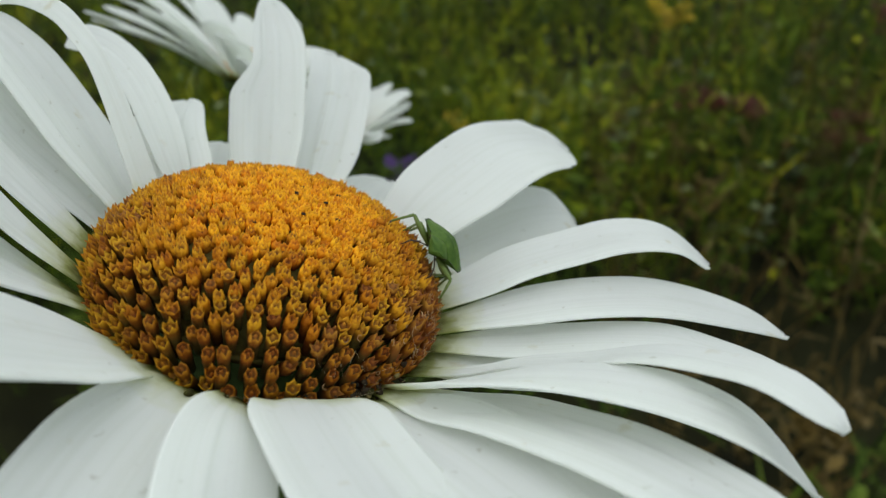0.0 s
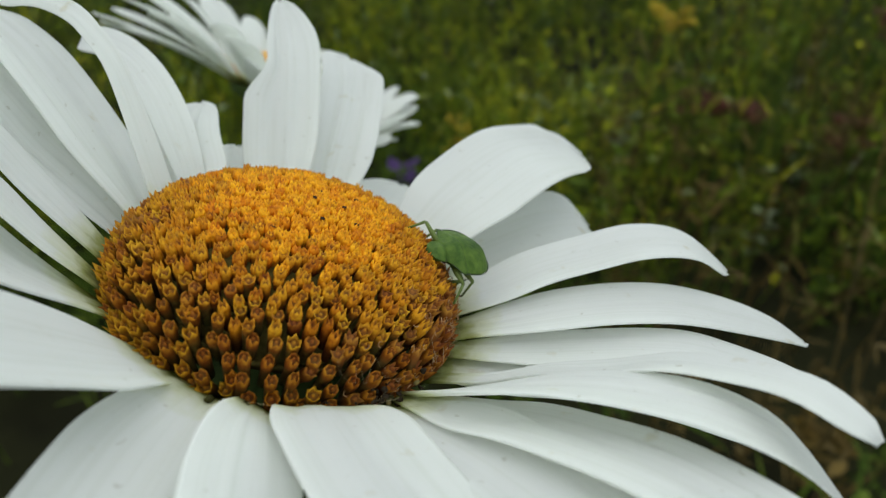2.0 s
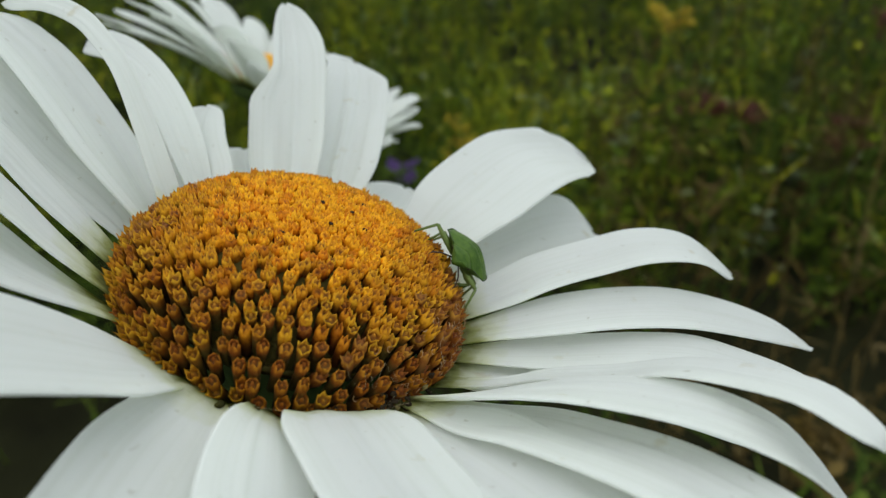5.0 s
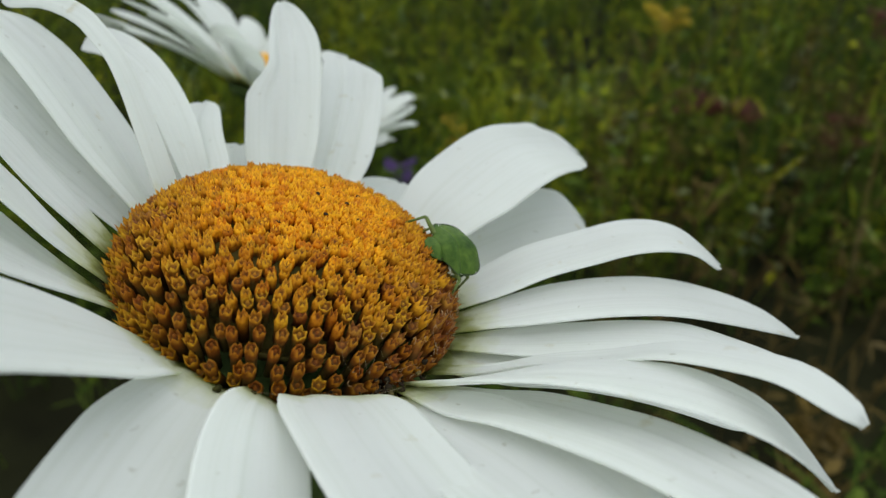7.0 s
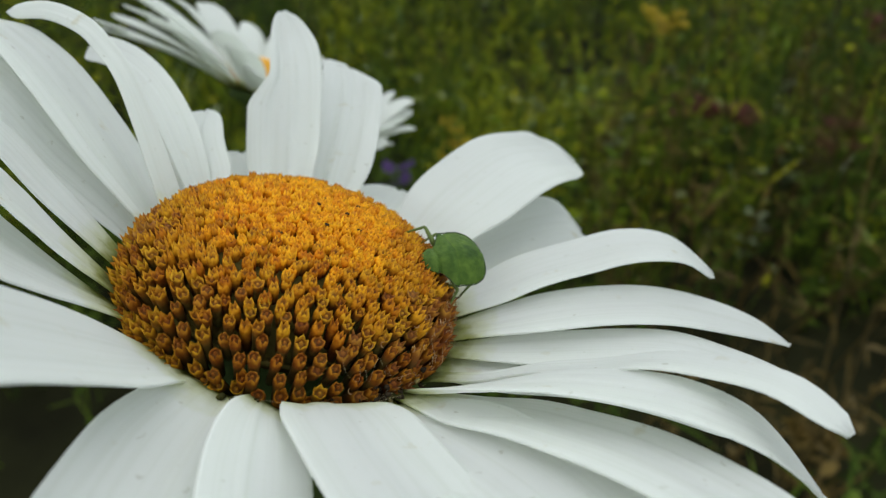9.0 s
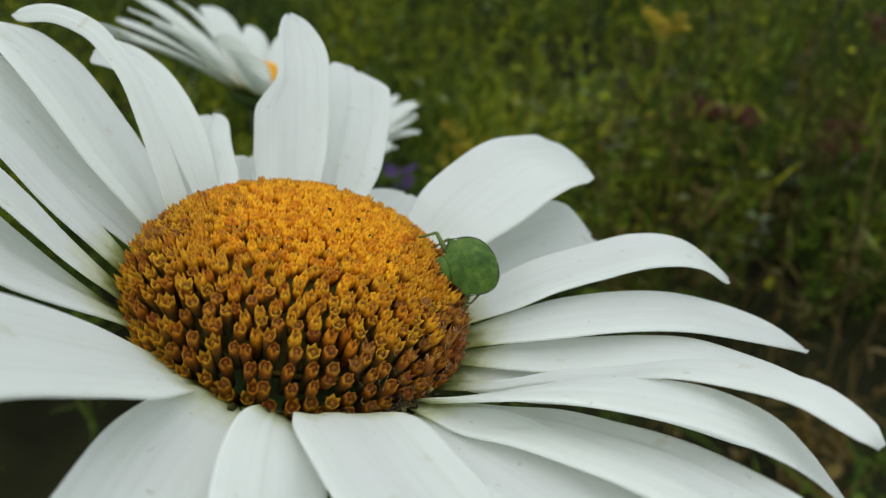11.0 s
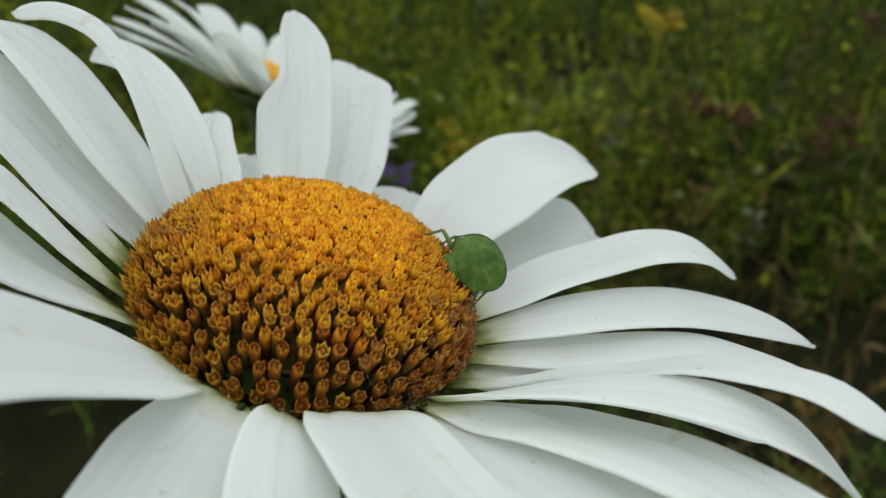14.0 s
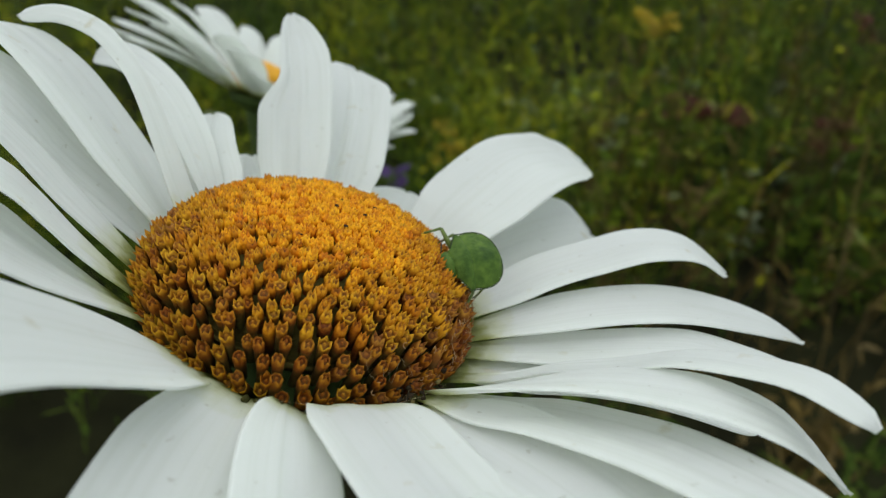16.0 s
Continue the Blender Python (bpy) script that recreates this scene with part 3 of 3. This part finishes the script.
def make_stem():
    bm = bmesh.new()
    inv = FLOWER.inverted()
    ends = [Vector((0, 0, -0.003)), Vector((0, 0, -0.03)), inv @ Vector((0.01, 0.06, 0.55)), inv @ Vector((0.0, 0.07, 0.3)), inv @ Vector((0.0, 0.07, -0.02))]
    pts = spline([tuple(p) for p in ends], 16)
    tube(bm, pts, [0.0045] + [0.0022] * 16, 10)
    part("stem", bm, STEM, daisy)
    bm = bmesh.new()
    tube(bm, [(0, 0, -0.0062), (0, 0, -0.0052), (0, 0, -0.0042)], [0.005, 0.0100, 0.0112], 24)
    part("bract_cup", bm, STEM, daisy, "green cup of bracts")


make_stem()

CRUMB = make_plain("crumb_dark", (0.016, 0.012, 0.008), (0.055, 0.040, 0.024), 1500.0, rough=0.9, spec=0.05).m
HUSK = make_plain("husk_tan", (0.10, 0.075, 0.02), (0.30, 0.24, 0.09), 1500.0, rough=0.8).m
STYLE = make_plain("dried_style_tan", (0.20, 0.095, 0.035), (0.42, 0.27, 0.13), 2500.0, rough=0.8).m
FIBRE = make_plain("fibre_pale", (0.28, 0.22, 0.11), (0.46, 0.38, 0.22), 900.0).m


def make_debris():
    """Dark crumbs, seed husks and fibres caught under the florets at the rim."""
    rng = random.Random(8)
    heap = thing("debris", FLOWER @ pose(11.9 * MM, -6.2 * MM, -1.3 * MM), "dark crumbs and pale fibres caught at the flower rim", "debris")
    base = Vector((11.9, -6.2, -1.3))

    def rim(az, r, z):
        return Vector((r * math.cos(radians(az)), r * math.sin(radians(az)), z)) - base

    for _ in range(46):
        bm = bmesh.new()
        bmesh.ops.create_icosphere(bm, subdivisions=2, radius=rng.uniform(0.06, 0.19) * MM)
        k = rng.uniform(0, 50)
        long = rng.uniform(1.0, 1.7)
        for v in bm.verts:
            v.co *= 1 + 0.7 * noise.noise(v.co * 4500 + Vector((k, 0, 0)))
            v.co.x *= long
        az = rng.gauss(-42, 5) if rng.random() < 0.65 else rng.uniform(-66, -26)
        p = rim(az, rng.uniform(12.3, 13.3), rng.uniform(-1.4, 0.4)) * MM
        part("crumb", bm, CRUMB if rng.random() < 0.85 else HUSK, heap).matrix_local = pose(p.x, p.y, p.z, rng.uniform(0, 90), rng.uniform(0, 90), rng.uniform(0, 180))
    for n in range(24):
        bm = bmesh.new()
        az, span = rng.uniform(-64, 4), rng.uniform(2, 10)
        z = rng.uniform(-1.0, 2.6) if n > 10 else rng.uniform(-1.2, 0.4)
        pts = []
        for f in (0, 0.33, 0.66, 1):
            zz = z + rng.gauss(0, 0.5)
            out = DOME_R * math.sqrt(max(0.2, 1 - (max(0, zz) / DOME_H) ** 2))
            pts.append(tuple(rim(az + span * f + rng.gauss(0, 1), out + rng.uniform(0.0, 0.55), zz)))
        tube(bm, spline(pts, 9) * MM, [rng.uniform(0.004, 0.008) * MM] * 10, 5)
        part("fibre", bm, FIBRE, heap)
    for n in range(70):
        bm = bmesh.new()
        p, out = dome_point(rng.uniform(-4, 30), rng.gauss(-12, 20), -0.05)
        a = Vector((rng.uniform(-1, 1), rng.uniform(-1, 1), rng.uniform(-1, 1)))
        b, size = out.cross(a).normalized(), rng.uniform(0.14, 0.34)
        a = b.cross(out)
        turns = rng.uniform(2.0, 4.6)
        curl = [tuple((p - base + (a * math.cos(turns * f) + b * math.sin(turns * f)) * size * (1 - 0.4 * f) + out * (0.5 * size * f)) * MM) for f in (0, 0.2, 0.4, 0.6, 0.8, 1.0)]
        tube(bm, curl, [0.026 * MM] * 6, 5)
        part("dried_style", bm, STYLE, heap)
    for az, lat in ((-45, 79), (70, 86), (80, 80), (20, 78), (-10, 72), (-100, 70), (50, 70)):
        bm = bmesh.new()
        bmesh.ops.create_icosphere(bm, subdivisions=2, radius=0.13 * MM)
        for v in bm.verts:
            v.co *= 1 + 0.9 * noise.noise(v.co * 6500 + Vector((az, 0, 0)))
            v.co.x *= 1.25
            v.co.z *= 0.6
        grain = new("grain", mesh_from("grain", bm, CRUMB))
        p, n = dome_point(lat, az)
        grain.matrix_world = FLOWER @ Matrix.Translation((p + n * 0.02) * MM)
        tagged(grain, "tiny dark grain lying on the florets", "grain", "grains on the flower centre")
    for ends in (((0.2, -14.6, -0.3), (2.2, -13.4, 0.2), (6.0, -12.6, 0.1)), ((3.0, -13.8, 0.0), (7.0, -12.4, 0.5), (10.4, -9.2, 0.4))):
        bm = bmesh.new()
        tube(bm, spline(ends, 10) * MM, [0.007 * MM] * 11, 5)
        ob = new("spider_thread", mesh_from("spider_thread", bm, FIBRE))
        ob.matrix_world = FLOWER
        tagged(ob, "fine pale spider thread across the florets", "thread", "threads at the flower rim")


make_debris()

# ---- the shield bug nymph ----
BUG_KEYS = [
    (0, 11.452, 4.654, 4.598, -37.8, -19.9, -98.2),
    (1, 11.452, 4.654, 4.598, -37.2, -18.6, -99.4),
    (1.5, 11.495, 4.680, 4.561, -31.8, -14.0, -103.4),
    (1.8, 11.371, 4.402, 4.604, -21.1, -9.2, -123.5),
    (2.2, 11.248, 4.125, 4.647, -10.5, -4.5, -143.5),
    (2.7, 11.248, 4.125, 4.647, -10.5, -4.5, -143.5),
    (2.9, 11.310, 4.350, 4.750, -15.0, -6.5, -124.0),
    (3, 11.369, 4.581, 4.850, -18.0, -8.2, -114.0),
    (3.1, 11.450, 4.630, 4.780, -25.0, -14.0, -108.5),
    (3.4, 11.504, 4.666, 4.729, -27.1, -17.0, -106.5),
    (3.6, 11.504, 4.666, 4.729, -27.1, -17.0, -106.5),
    (3.8, 11.330, 4.600, 4.650, -23.0, -12.5, -112.5),
    (4, 11.177, 4.552, 4.582, -20.1, -9.8, -117.4),
    (4.2, 11.260, 4.580, 4.600, -22.5, -11.5, -114.0),
    (6.3, 11.495, 4.680, 4.561, -37.8, -19.2, -96.9),
    (6.6, 11.238, 4.274, 4.519, -31.1, -13.8, -115.5),
    (6.9, 10.982, 3.868, 4.477, -24.5, -8.4, -134.2),
    (7.5, 10.982, 3.868, 4.477, -24.5, -8.4, -134.2),
    (7.8, 11.132, 4.022, 4.630, -24.7, -11.4, -126.0),
    (8.05, 11.282, 4.176, 4.782, -24.9, -14.5, -117.7),
    (8.3, 11.277, 3.705, 4.905, -25.2, -9.0, -125.5),
    (8.6, 11.270, 3.156, 5.048, -25.6, -2.5, -134.7),
    (9, 11.264, 2.607, 5.192, -26.0, 3.9, -143.8),
    (11.3, 11.247, 2.613, 5.046, -32.8, 11.2, -148.2),
    (13.8, 11.247, 2.613, 5.046, -32.8, 11.2, -148.2),
    (14.1, 11.247, 2.613, 5.046, -32.8, 11.2, -148.2),
    (14.42, 11.247, 2.613, 5.046, -29.8, 5.2, -135.2),
    (14.7, 11.247, 2.613, 5.046, -32.3, 10.2, -146.2),
    (14.82, 11.247, 2.613, 5.046, -31.8, 9.2, -145.2),
    (15, 11.247, 2.613, 5.046, -27.8, 0.2, -128.2),
    (15.2, 11.247, 2.613, 5.046, -30.8, 6.2, -139.2),
    (15.5, 11.247, 2.613, 5.046, -32.8, 11.2, -148.2),
    (16, 11.247, 2.613, 5.046, -32.8, 11.2, -148.2),
]


def bug_pose(row):
    t, x, y, z, rx, ry, rz = row
    return FLOWER @ pose(x * MM, y * MM, z * MM, rx, ry, rz)


def loft(sections, seg=24):
    """A body along x from sections of (x, half width, top, bottom): lens-shaped across, with a thin margin."""
    bm = bmesh.new()
    rings = []
    for x, hw, up, dn in sections:
        ring = []
        for k in range(seg):
            a = k * 2 * math.pi / seg
            y = math.cos(a)
            z = (up if math.sin(a) >= 0 else dn) * (1 - abs(y) ** 1.5)
            ring.append(bm.verts.new((x * MM, y * hw * MM, z * MM)))
        rings.append(ring)
    for a, b in zip(rings, rings[1:]):
        for k in range(seg):
            bm.faces.new((a[k], a[(k + 1) % seg], b[(k + 1) % seg], b[k]))
    bm.faces.new(rings[0])
    bm.faces.new(rings[-1])
    return bm


def make_bug():
    bug = thing("shield_bug", bug_pose(BUG_KEYS[0]), "small green shield bug nymph clinging to the flower centre", "insect")
    part("abdomen", loft([(-2.55, 0.25, 0.05, -0.1), (-2.45, 0.75, 0.25, -0.3), (-2.2, 1.45, 0.5, -0.55), (-1.7, 2.02, 0.78, -0.8), (-1.0, 2.34, 0.95, -0.95), (-0.2, 2.40, 1.0, -1.0), (0.45, 2.28, 0.95, -0.95), (0.62, 2.0, 0.7, -0.8)]), BUG_BACK, bug)
    part("pronotum", loft([(0.30, 2.25, 0.955, -0.8), (0.60, 2.42, 0.97, -0.85), (0.82, 2.30, 0.91, -0.85), (1.10, 1.78, 0.80, -0.85), (1.45, 1.30, 0.62, -0.8), (1.75, 1.08, 0.45, -0.75)]), BUG, bug)
    for side in (-1, 1):
        rim = [(x * MM, side * w * MM, 0.0) for x, w in ((-2.58, 0.15), (-2.47, 0.78), (-2.21, 1.47), (-1.7, 2.05), (-1.0, 2.37), (-0.2, 2.43), (0.45, 2.38), (0.62, 2.45), (0.85, 2.32), (1.12, 1.80), (1.45, 1.32))]
        part("margin", tube(bmesh.new(), spline(rim, 24), 0.045 * MM, 6), BUG_MARGIN, bug, "dark green body margin")
    feelers = []
    head = part("head", loft([(1.6, 1.08, 0.50, -0.75), (1.95, 1.12, 0.48, -0.85), (2.3, 0.98, 0.36, -0.85), (2.65, 0.74, 0.12, -0.8), (2.9, 0.38, -0.20, -0.65)]), BUG, bug)
    for s in (-1, 1):
        bm = bmesh.new()
        bmesh.ops.create_uvsphere(bm, u_segments=10, v_segments=8, radius=0.2 * MM)
        bmesh.ops.translate(bm, verts=bm.verts, vec=(1.85 * MM, s * 0.92 * MM, -0.1 * MM))
        part("eye", bm, BUG_FOOT, head, "dark brown eye")
        bm = bmesh.new()
        tube(bm, [(2.3 * MM, s * 0.45 * MM, -0.6 * MM), (2.9 * MM, s * 1.1 * MM, -0.9 * MM), (3.3 * MM, s * 1.5 * MM, -1.3 * MM), (3.5 * MM, s * 1.6 * MM, -2.0 * MM)], [0.06 * MM, 0.06 * MM, 0.07 * MM, 0.05 * MM], 6)
        feelers.append(part("antenna", bm, BUG_FOOT, head, "thin dark antenna"))
    legs = []
    for s in (-1, 1):
        front_knee = Vector((1.6, -3.1, -0.4)) if s < 0 else Vector((1.7, 2.6, -0.6))
        front_foot = Vector((2.0, -3.6, -2.1)) if s < 0 else Vector((2.0, 3.6, -2.4))
        mid_knee = Vector((0.0, s * 2.5, -0.6)) if s < 0 else Vector((0.3, 2.1, -1.1))
        mid_foot = Vector((0.2, s * 2.6, -2.2)) if s < 0 else Vector((0.6, 1.2, -2.3))
        for hip, knee, foot in (
            (Vector((1.0, s * 0.6, -0.8)), front_knee, front_foot),
            (Vector((0.2, s * 0.8, -0.9)), mid_knee, mid_foot),
            (Vector((-0.6, s * 0.8, -0.9)), Vector((-1.3, s * 2.3, -1.0)), Vector((-1.6, s * 2.6, -2.6))),
        ):
            bm = bmesh.new()
            tube(bm, [hip * MM, (hip * 0.5 + knee * 0.5) * MM, knee * MM], [0.15 * MM, 0.23 * MM, 0.14 * MM], 8)
            tube(bm, [knee * MM, (knee * 0.5 + foot * 0.5) * MM, foot * MM], [0.12 * MM, 0.10 * MM, 0.08 * MM], 8)
            leg = part("leg", bm, BUG_LEG, bug)
            bm = bmesh.new()
            way = Vector((0.45, -s * 0.15, -0.15))
            tube(bm, [foot * MM, (foot + way * 0.6) * MM, (foot + way * 1.2) * MM], [0.08 * MM, 0.075 * MM, 0.04 * MM], 6)
            part("foot", bm, BUG_FOOT, leg, "dark foot")
            legs.append(leg)
    return bug, legs, feelers


bug, bug_legs, bug_feelers = make_bug()

# ---- plants behind ----
FAR_DISC = make_plain("far_disc_yellow", (0.55, 0.25, 0.01), (0.75, 0.38, 0.015), 900.0).m
GOLD = make_plain("goldenrod_yellow", (0.34, 0.24, 0.010), (0.50, 0.35, 0.015), 60.0).m
RUST = make_plain("dock_rust", (0.06, 0.020, 0.011), (0.12, 0.034, 0.017), 40.0).m
PALE_LEAF = make_plain("pale_leaf", (0.16, 0.20, 0.10), (0.27, 0.31, 0.18), 60.0, spec=0.1).m
PURPLE = make_plain("blossom_purple", (0.05, 0.025, 0.10), (0.09, 0.045, 0.16), 90.0).m


def make_far_daisy(m, label, seed, long_petal, count, short_side, bare=()):
    """A smaller daisy: a cup of narrow petals that rise round a yellow disc."""
    far = thing("daisy", m, label, "flower", "daisies behind")
    rng = random.Random(seed)
    for k in range(count):
        az = k * 360 / count + rng.uniform(-5, 5)
        if any(abs((az - b + 180) % 360 - 180) < 12 for b in bare):
            continue
        rise = radians(rng.uniform(22, 46))
        long = long_petal * rng.uniform(0.85, 1.1) * (1 - 0.45 * max(0.0, math.cos(radians(az - short_side))))
        prof = [(4.6 + f * long * math.cos(rise * (1.2 - 0.45 * f)), -1.2 + f * long * math.sin(rise * (1.2 - 0.45 * f))) for f in (0, 0.2, 0.45, 0.75, 1.0)]
        part("petal", petal_mesh(az, prof, rng.uniform(4.6, 6.0), bend=rng.uniform(-7, 7), roll=(rng.uniform(-12, 12), rng.uniform(-25, 25)), seed=seed + k, nu=16, nv=10, blunt=2.0), PETAL, far)
    bm = bmesh.new()
    bmesh.ops.create_uvsphere(bm, u_segments=24, v_segments=12, radius=5.6 * MM)
    for v in bm.verts:
        v.co.z = v.co.z * 0.6 + 2.2 * MM
        v.co += v.co.normalized() * 0.4 * MM * noise.noise(v.co * 1500)
    part("disc", bm, FAR_DISC, far, "orange-yellow centre")
    bm = bmesh.new()
    tube(bm, [(0, 0, -0.0045), (0, 0, -0.0030), (0, 0, -0.0012)], [0.0022, 0.0050, 0.0058], 16)
    part("bract_cup", bm, STEM, far, "green cup of bracts")
    bm = bmesh.new()
    inv = m.inverted()
    foot = Vector((m.translation.x + 0.006, m.translation.y + 0.02, 0))
    ends = (Vector((0, 0, -0.003)), Vector((0, 0, -0.02)), inv @ Vector((foot.x, foot.y, 0.5)), inv @ Vector((foot.x, foot.y, -0.02)))
    tube(bm, spline([tuple(p) for p in ends], 12), [0.0024] + [0.0016] * 12, 8)
    part("stem", bm, STEM, far)


def stalk_with(name, label, category, foot, height, material, head, seed):
    """A meadow flower: a stalk and a head made by head(bm, rng, top)."""
    ob = thing(name, pose(*foot), label, category)
    rng = random.Random(seed)
    top = Vector((rng.uniform(-0.03, 0.03), rng.uniform(-0.03, 0.03), height))
    bm = bmesh.new()
    tube(bm, [(0, 0, -0.02), tuple(top * 0.5 + Vector((0.01, 0, 0))), tuple(top)], [0.003, 0.0025, 0.0018], 6)
    part("stem", bm, STEM, ob)
    head(ob, rng, top, material)
    return ob


def plume(ob, rng, top, material):
    for k in range(rng.randint(6, 8)):
        bm = bmesh.new()
        a = rng.uniform(0, 6.28)
        base = top * rng.uniform(0.72, 1.0)
        out = Vector((math.cos(a), math.sin(a), 0.35)) * rng.uniform(0.02, 0.05)
        tube(bm, [tuple(base), tuple(base + out)], [0.0012, 0.0008], 4)
        for _ in range(34):
            c = base + out * rng.uniform(0.15, 1.05) + Vector((rng.gauss(0, 0.007), rng.gauss(0, 0.007), rng.gauss(0.004, 0.005)))
            bmesh.ops.create_icosphere(bm, subdivisions=1, radius=rng.uniform(0.0025, 0.005), matrix=Matrix.Translation(c))
        part("flower_spray", bm, material, ob)


def spike(ob, rng, top, material):
    for k in range(9):
        bm = bmesh.new()
        a = rng.uniform(0, 6.28)
        base = top * rng.uniform(0.90, 0.97)
        out = Vector((math.copysign(rng.uniform(0.05, 0.085), math.cos(a)), math.sin(a) * 0.04, rng.uniform(-0.01, 0.015)))
        for _ in range(46):
            c = base + out * rng.uniform(0.0, 1.0) + Vector((rng.gauss(0, 0.006), rng.gauss(0, 0.006), rng.gauss(0, 0.006)))
            bmesh.ops.create_icosphere(bm, subdivisions=1, radius=rng.uniform(0.003, 0.006), matrix=Matrix.Translation(c))
        part("seed_spray", bm, material, ob)


def leafy(ob, rng, top, material):
    for k in range(16):
        bm = bmesh.new()
        a, f = k * 2.4, rng.uniform(0.55, 1.0)
        out = Vector((math.cos(a), math.sin(a), rng.uniform(0.0, 0.7))) * rng.uniform(0.018, 0.036)
        side = Vector((-math.sin(a), math.cos(a), 0)) * rng.uniform(0.003, 0.006)
        rows = [[bm.verts.new(top * f + out * u + side * (w * v) + Vector((0, 0, -0.006 * u * u + 0.001 * abs(v)))) for v in (-1, 0, 1)] for u, w in ((0.0, 0.2), (0.35, 1.0), (0.75, 0.7), (1.0, 0.1))]
        for p, q in zip(rows, rows[1:]):
            for i in range(2):
                bm.faces.new((p[i], p[i + 1], q[i + 1], q[i]))
        bmesh.ops.solidify(bm, geom=bm.faces[:], thickness=0.0004)
        part("leaf", bm, material, ob)


def bell(ob, rng, top, material):
    for k in range(9):
        bm = bmesh.new()
        a = k * 2.4
        c = top + Vector((0, 0, -0.004 * k))
        out = Vector((math.cos(a), math.sin(a), 0.5)) * 0.011
        side = Vector((-math.sin(a), math.cos(a), 0)) * 0.005
        rows = [[bm.verts.new(c + out * f + side * (w * v) + Vector((0, 0, 0.002 * (1 - v * v)))) for v in (-1, 0, 1)] for f, w in ((0.1, 0.3), (0.5, 1.0), (0.85, 0.8), (1.0, 0.2))]
        for p, q in zip(rows, rows[1:]):
            for i in range(2):
                bm.faces.new((p[i], p[i + 1], q[i + 1], q[i]))
        bmesh.ops.solidify(bm, geom=bm.faces[:], thickness=0.0006)
        part("petal", bm, material, ob)


make_far_daisy(pose(-0.0388, 0.1334, 0.7492, -9, 16, 20), "white daisy with narrow upturned petals, out of focus behind", 21, 25.5, 40, -10, (-132, -84, -64, -50))
make_far_daisy(pose(-0.0251, 0.1492, 0.7283, -4.3, -5.2, 50), "smaller white daisy half hidden by petals, out of focus", 61, 15.5, 34, 150)
for i, (x, y, h) in enumerate(((0.65, 2.02, 0.235), (0.70, 2.06, 0.23))):
    stalk_with("goldenrod", "yellow goldenrod plume among meadow weeds", "flower", (x, y, 0), h, GOLD, plume, 40 + i)
stalk_with("goldenrod", "small yellow goldenrod plume among meadow weeds", "flower", (0.045, 1.254, 0), 0.215, GOLD, plume, 50)
stalk_with("dock_plant", "rust-brown dock seed head among weeds", "plant", (0.556, 1.281, 0), 0.282, RUST, spike, 44)
stalk_with("dock_plant", "small rust-brown dock seed head among weeds", "plant", (0.806, 1.251, 0), 0.25, RUST, plume, 45)
stalk_with("dock_plant", "small rust-brown dock seed head among weeds", "plant", (1.233, 1.968, 0), 0.25, RUST, plume, 46)
for x, y, h, seed in ((0.341, 1.293, 0.2, 70), (0.833, 1.556, 0.22, 71), (0.632, 1.7, 0.2, 72), (0.24, 1.514, 0.2, 73), (0.516, 0.976, 0.2, 74), (0.719, 1.248, 0.2, 75), (0.431, 1.416, 0.18, 76)):
    stalk_with("pale_weed", "pale grey-green leafy weed among grass", "plant", (x, y, 0), h, PALE_LEAF, leafy, seed)
stalk_with("purple_flower", "small purple blossom on a thin stalk", "flower", (-0.018, 0.3737, 0), 0.604, PURPLE, bell, 47)


# ---- what moves ----
def motions():
    walk(bug, [(row[0], bug_pose(row)) for row in BUG_KEYS])
    first = bug_pose(BUG_KEYS[0])
    for leg in bug_legs:
        rows = []
        for row in BUG_KEYS:
            now = bug_pose(row)
            held = first.lerp(now, 0.4)
            rows.append((row[0], now.inverted() @ held))
        walk(leg, rows)
    root = pose(2.3 * MM, -0.45 * MM, -0.6 * MM)
    raised = root @ pose(0, 0, 0, -45, 0, -55) @ root.inverted()
    walk(bug_feelers[0], [(0, Matrix()), (13.2, Matrix()), (13.8, raised), (16, raised)])


motions()
